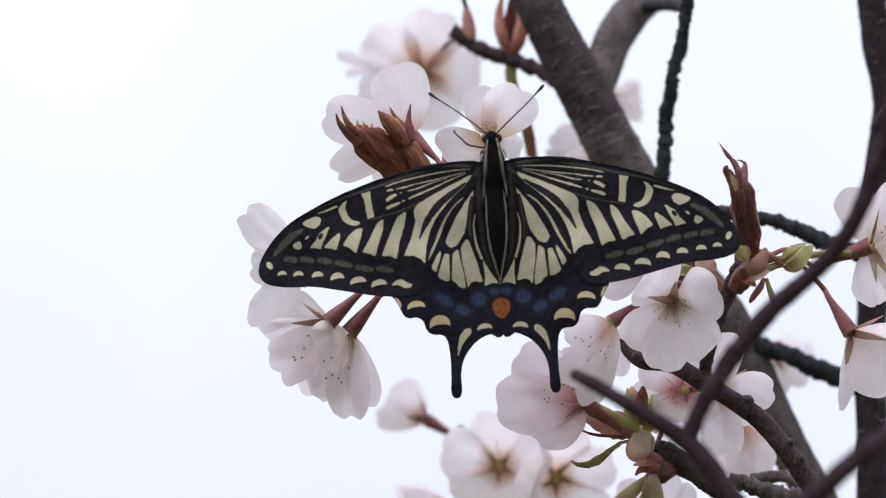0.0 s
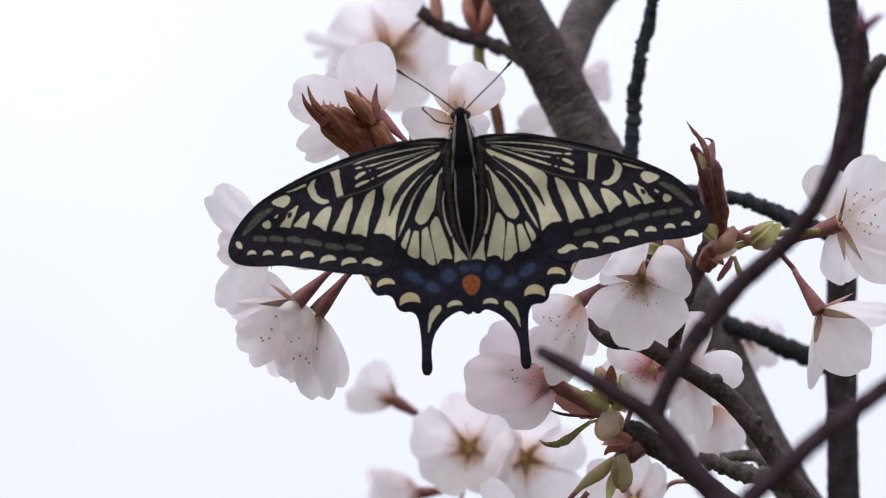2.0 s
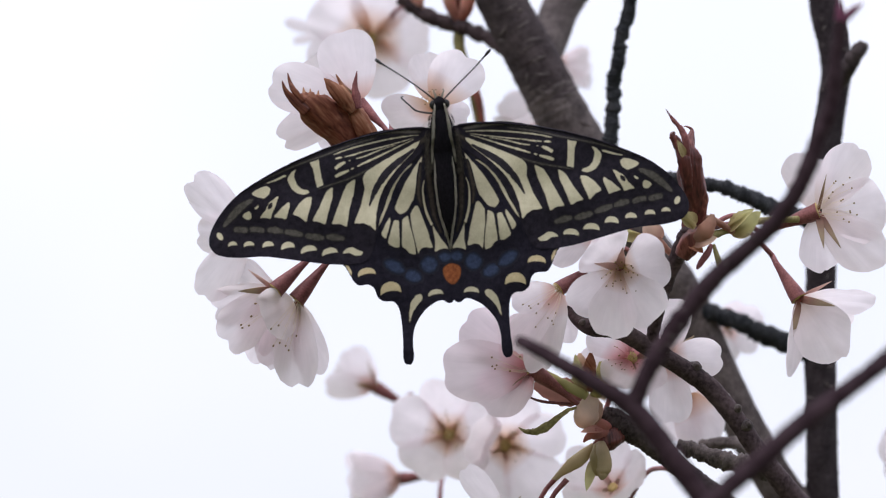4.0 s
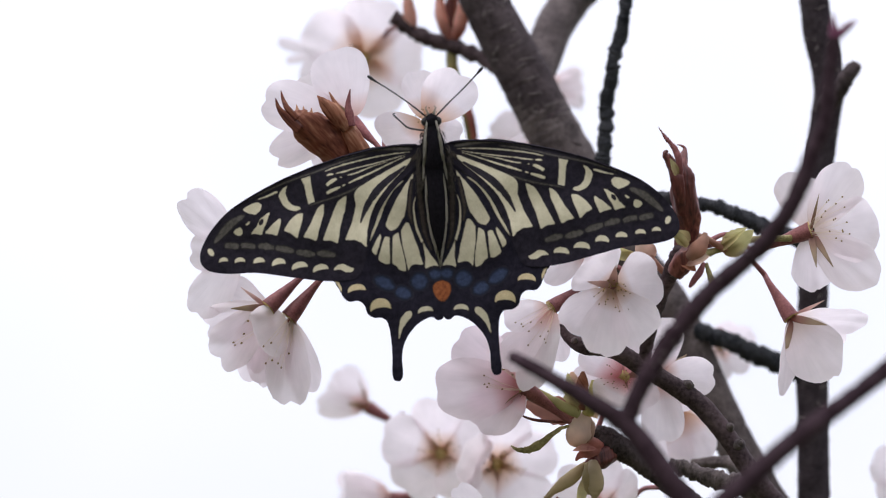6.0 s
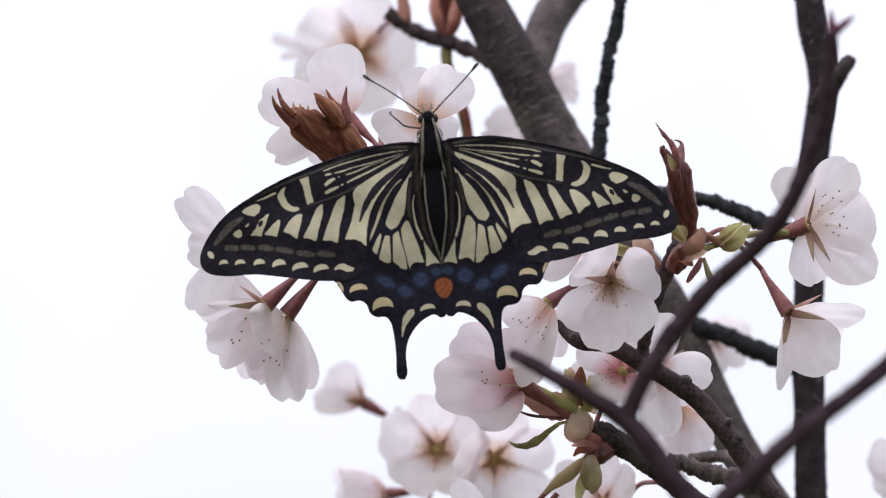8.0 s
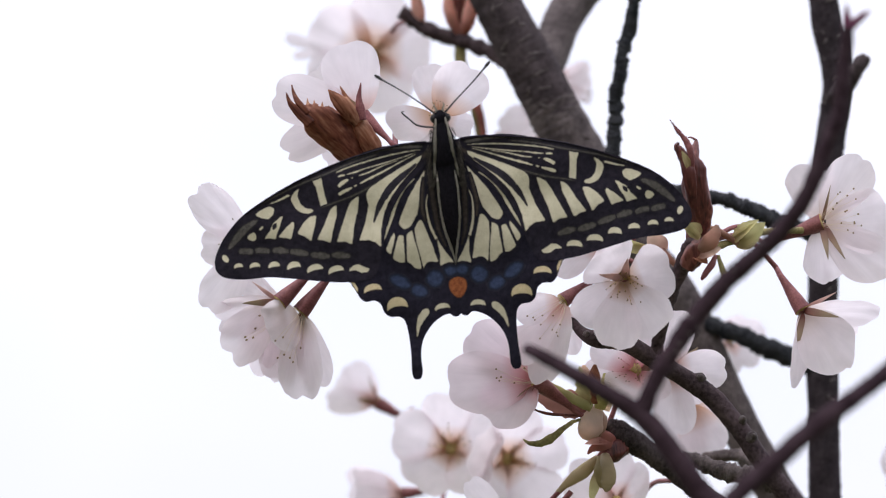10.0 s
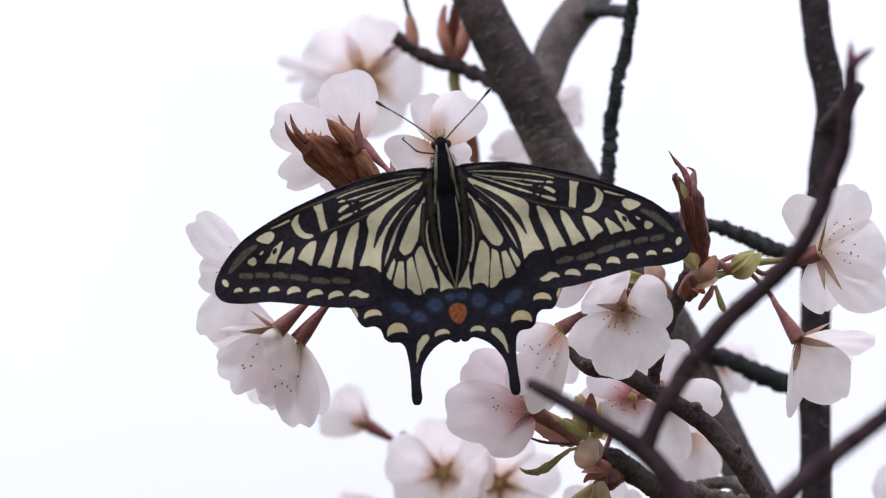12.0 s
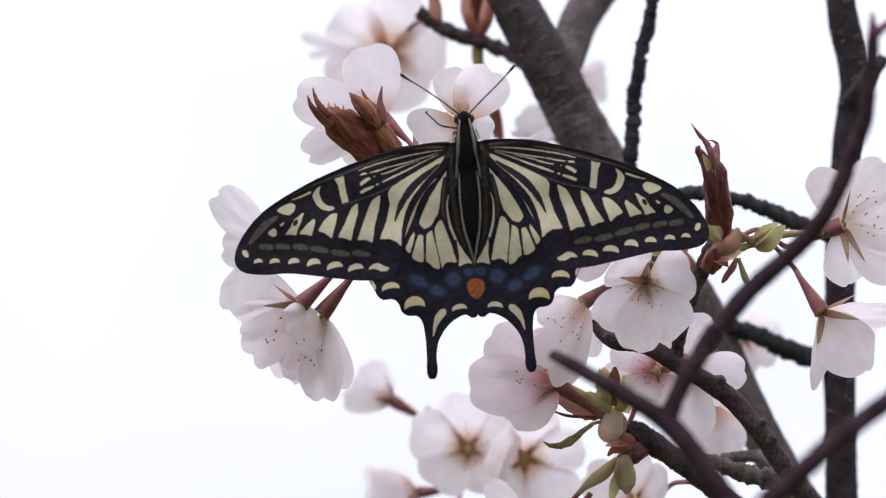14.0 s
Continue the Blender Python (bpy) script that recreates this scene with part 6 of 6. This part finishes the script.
body_tube("leg", [(-1.2, 12.1, -0.5, 0.22), (-4.6, 12.9, -1.5, 0.2), (-6.1, 14.2, -1, 0.16), (-7.6, 15.8, -1.5, 0.16), (-7.2, 16.1, -2.5, 0.1)], GLOSS_BLACK, 6, 0.1, label="thin black foreleg")
body_tube("proboscis", [(0, 15.0, 0.3, 0.14), (-0.6, 15.6, -2, 0.13), (-1.2, 15.2, -6, 0.12), (-1.4, 14.6, -9, 0.1)], GLOSS_BLACK, 6, 0, parent=head)


# ---- a small dark bee that flies past ----
def small_bee(place):
    """A slender black bee about 9 mm long; head along +x."""
    root = thing("small_bee", place, "slender black bee in flight with clear wings", "bee")
    def bee_part(name, rows, material, parent, label="", flat=1.0, sides=10):
        bm = bmesh.new()
        add_tube(bm, [tuple(c * 0.001 for c in p) for p in spline(rows, 5)], sides, 0.06, flat=flat)
        return part(name, bm, material, parent, label)
    bee_part("abdomen", [(-0.9, 0, 0, 0.35), (-1.6, 0, -0.1, 0.85), (-3.0, 0, -0.3, 0.95), (-4.2, 0, -0.4, 0.7), (-5.0, 0, -0.45, 0.15)], GLOSS_BLACK, root, "glossy segmented abdomen")
    bee_part("thorax", [(-0.9, 0, 0, 0.4), (-0.2, 0, 0.1, 1.0), (0.7, 0, 0.1, 1.0), (1.3, 0, 0, 0.5)], FUR_BLACK, root)
    hd = bee_part("head", [(1.2, 0, 0, 0.4), (1.7, 0, 0, 0.85), (2.3, 0, -0.1, 0.75), (2.7, 0, -0.2, 0.2)], FUR_BLACK, root)
    for s in (-1, 1):
        bee_part("antenna", [(2.4, 0.2 * s, 0.3, 0.07), (3.0, 0.5 * s, 1.0, 0.07), (3.5, 0.7 * s, 1.9, 0.06)], GLOSS_BLACK, hd, sides=5)
        for x in (-0.4, 0.3, 0.9):
            bee_part("leg", [(x, 0.5 * s, -0.6, 0.12), (x - 0.6, 1.0 * s, -1.5, 0.1), (x - 1.4, 1.1 * s, -2.6, 0.06)], GLOSS_BLACK, root, sides=5)
        for n, (a, b, c) in enumerate(((-0.2, 5.0, 1.3), (-0.9, 3.6, 0.9))):
            bm = bmesh.new()
            add_tube(bm, [tuple(q * 0.001 for q in p) for p in spline([(a, 0.5 * s, 0.8, 0.2), (a - 0.5, 1.4 * s, 0.8 + b * 0.4, c * 0.8), (a - 1.0, 2.0 * s, 0.8 + b * 0.75, c), (a - 1.2, 2.4 * s, 0.8 + b, 0.3)], 5)], 8, flat=0.06, thin=(0, 1, 0))
            part("wing", bm, CLEAR_WING, root, "clear membranous wing")
    return root


bee = small_bee(F @ Matrix.Translation((-0.25, 0.05, 0.0)))


# ---- what moves ----
# the butterfly rocks about its head: seconds; shift right and up in mm; turn of the body; sweep of the two fore wings, in degrees
ROCK = [
    (0, 0.25, -0.12, -0.53, -0.66, 0.37),
    (0.5, 0.31, 0.04, 0.09, -1.00, -0.25),
    (1, 0.01, 0.03, -0.34, -0.63, 0.37),
    (1.5, 0.39, 0.05, 0.11, -0.44, -0.23),
    (2, 0.64, 0.39, -0.35, -0.41, -0.62),
    (2.5, 0.22, 0.30, 0.04, -0.63, -0.59),
    (3, 0.40, 0.36, 0.11, -0.40, -0.75),
    (3.2, 0.38, 0.11, 0.31, -0.43, -0.48),
    (5.3, 0.70, 0.29, 0.19, -0.07, -0.41),
    (5.5, 0.14, -0.06, 0.73, -0.36, -0.61),
    (6, 0.24, 0.29, -0.21, 0.01, -0.42),
    (6.5, 0.00, 0.00, 0.00, 0.00, 0.00),
    (7, 0.27, 0.37, 0.96, -0.20, -1.31),
    (7.5, 0.37, 0.10, 1.01, -0.26, -1.19),
    (8, 0.17, 0.11, 1.21, -0.36, -1.29),
    (10.3, -0.24, -0.40, 1.99, 0.12, -1.22),
    (10.5, -0.00, -0.18, 1.99, 0.05, -1.49),
    (11, 0.09, 0.06, 1.72, 0.10, -1.63),
    (11.5, -0.14, 0.21, 1.92, 0.08, -1.80),
    (12, 0.14, 0.37, 1.88, -0.06, -2.14),
    (12.5, -0.04, 0.29, 1.30, 0.06, -3.00),
    (13, -0.01, 0.27, 1.21, 0.12, -3.46),
    (13.5, 0.25, 0.50, 0.98, 0.19, -3.45),
    (14, 0.25, 0.08, -0.05, 0.59, -3.07),
]
# the bee's way: seconds; place in mm of the spray; heading turn and pitch in degrees
BEE = [
    (0, 204.9, 238.9, 60, 130),
    (5.5, 181.8, 83.1, 60, 150),
    (5.7, 67.8, 45.6, 50, 200),
    (5.8, -51.8, 37.7, 40, 190),
    (5.9, -127.8, 28.7, 30, 180),
    (6.0, -200, 20, 30, 160),
    (6.4, -200, -120, 35, 110),
    (6.7, -60, -120, 40, 50),
    (6.8, -31.5, -46.8, 40, 20),
    (6.9, -17, -61.5, 40, 60),
    (7, 0.2, -48.3, 40, 92),
    (7.1, -64.2, -16.4, 30, 150),
    (7.2, -96, 0.3, 20, 110),
    (7.3, -78.8, 15.7, 10, 40),
    (7.4, -54.2, 31.4, 5, 10),
    (7.5, -39.0, 64.5, 5, 60),
    (7.6, -116.9, 2.5, 5, 20),
    (7.7, -87.1, 10.7, 5, 20),
    (7.8, -70.5, 25.0, 5, 2),
    (7.9, -48.8, 43.0, 5, 3),
    (8.1, -2.9, 81.3, 5, 20),
    (10.3, -163.7, 123.6, 20, 0),
    (12.4, -65.0, 80.1, 150, -30),
    (12.5, -56.4, 62.0, 150, 0),
    (12.6, -50.5, 78.0, 150, 30),
    (14, 77.4, 227.0, 20, 60),
]


def motions():
    pivot = Matrix.Translation((0, 0.014, 0))
    back = Matrix.Translation((0, -0.014, 0))
    walk(fly, [(t, F @ Matrix.Translation((FLY_AT[0] * 0.001 + du * 0.001, FLY_AT[1] * 0.001 + dv * 0.001, -FLY_AT[2] * 0.001)) @ Matrix.Rotation(radians(4.0), 4, "Z") @ pivot @ Matrix.Rotation(radians(turn), 4, "Z") @ back) for t, du, dv, turn, _, _ in ROCK])
    hinge, unhinge = Matrix.Translation((0, 0.008, 0)), Matrix.Translation((0, -0.008, 0))
    for side, col in ((-1, 4), (1, 5)):
        walk(wings[side][0], [(row[0], hinge @ Matrix.Rotation(radians(row[col] + (1.3 if side > 0 else 0.0)), 4, "Z") @ unhinge) for row in ROCK])
    walk(bee, [(t, F @ Matrix.Translation(Vector((u, v, -w)) * 0.001) @ Matrix.Rotation(radians(turn), 4, "Z") @ Matrix.Rotation(radians(-75), 4, "X")) for t, u, v, w, turn in BEE])


motions()
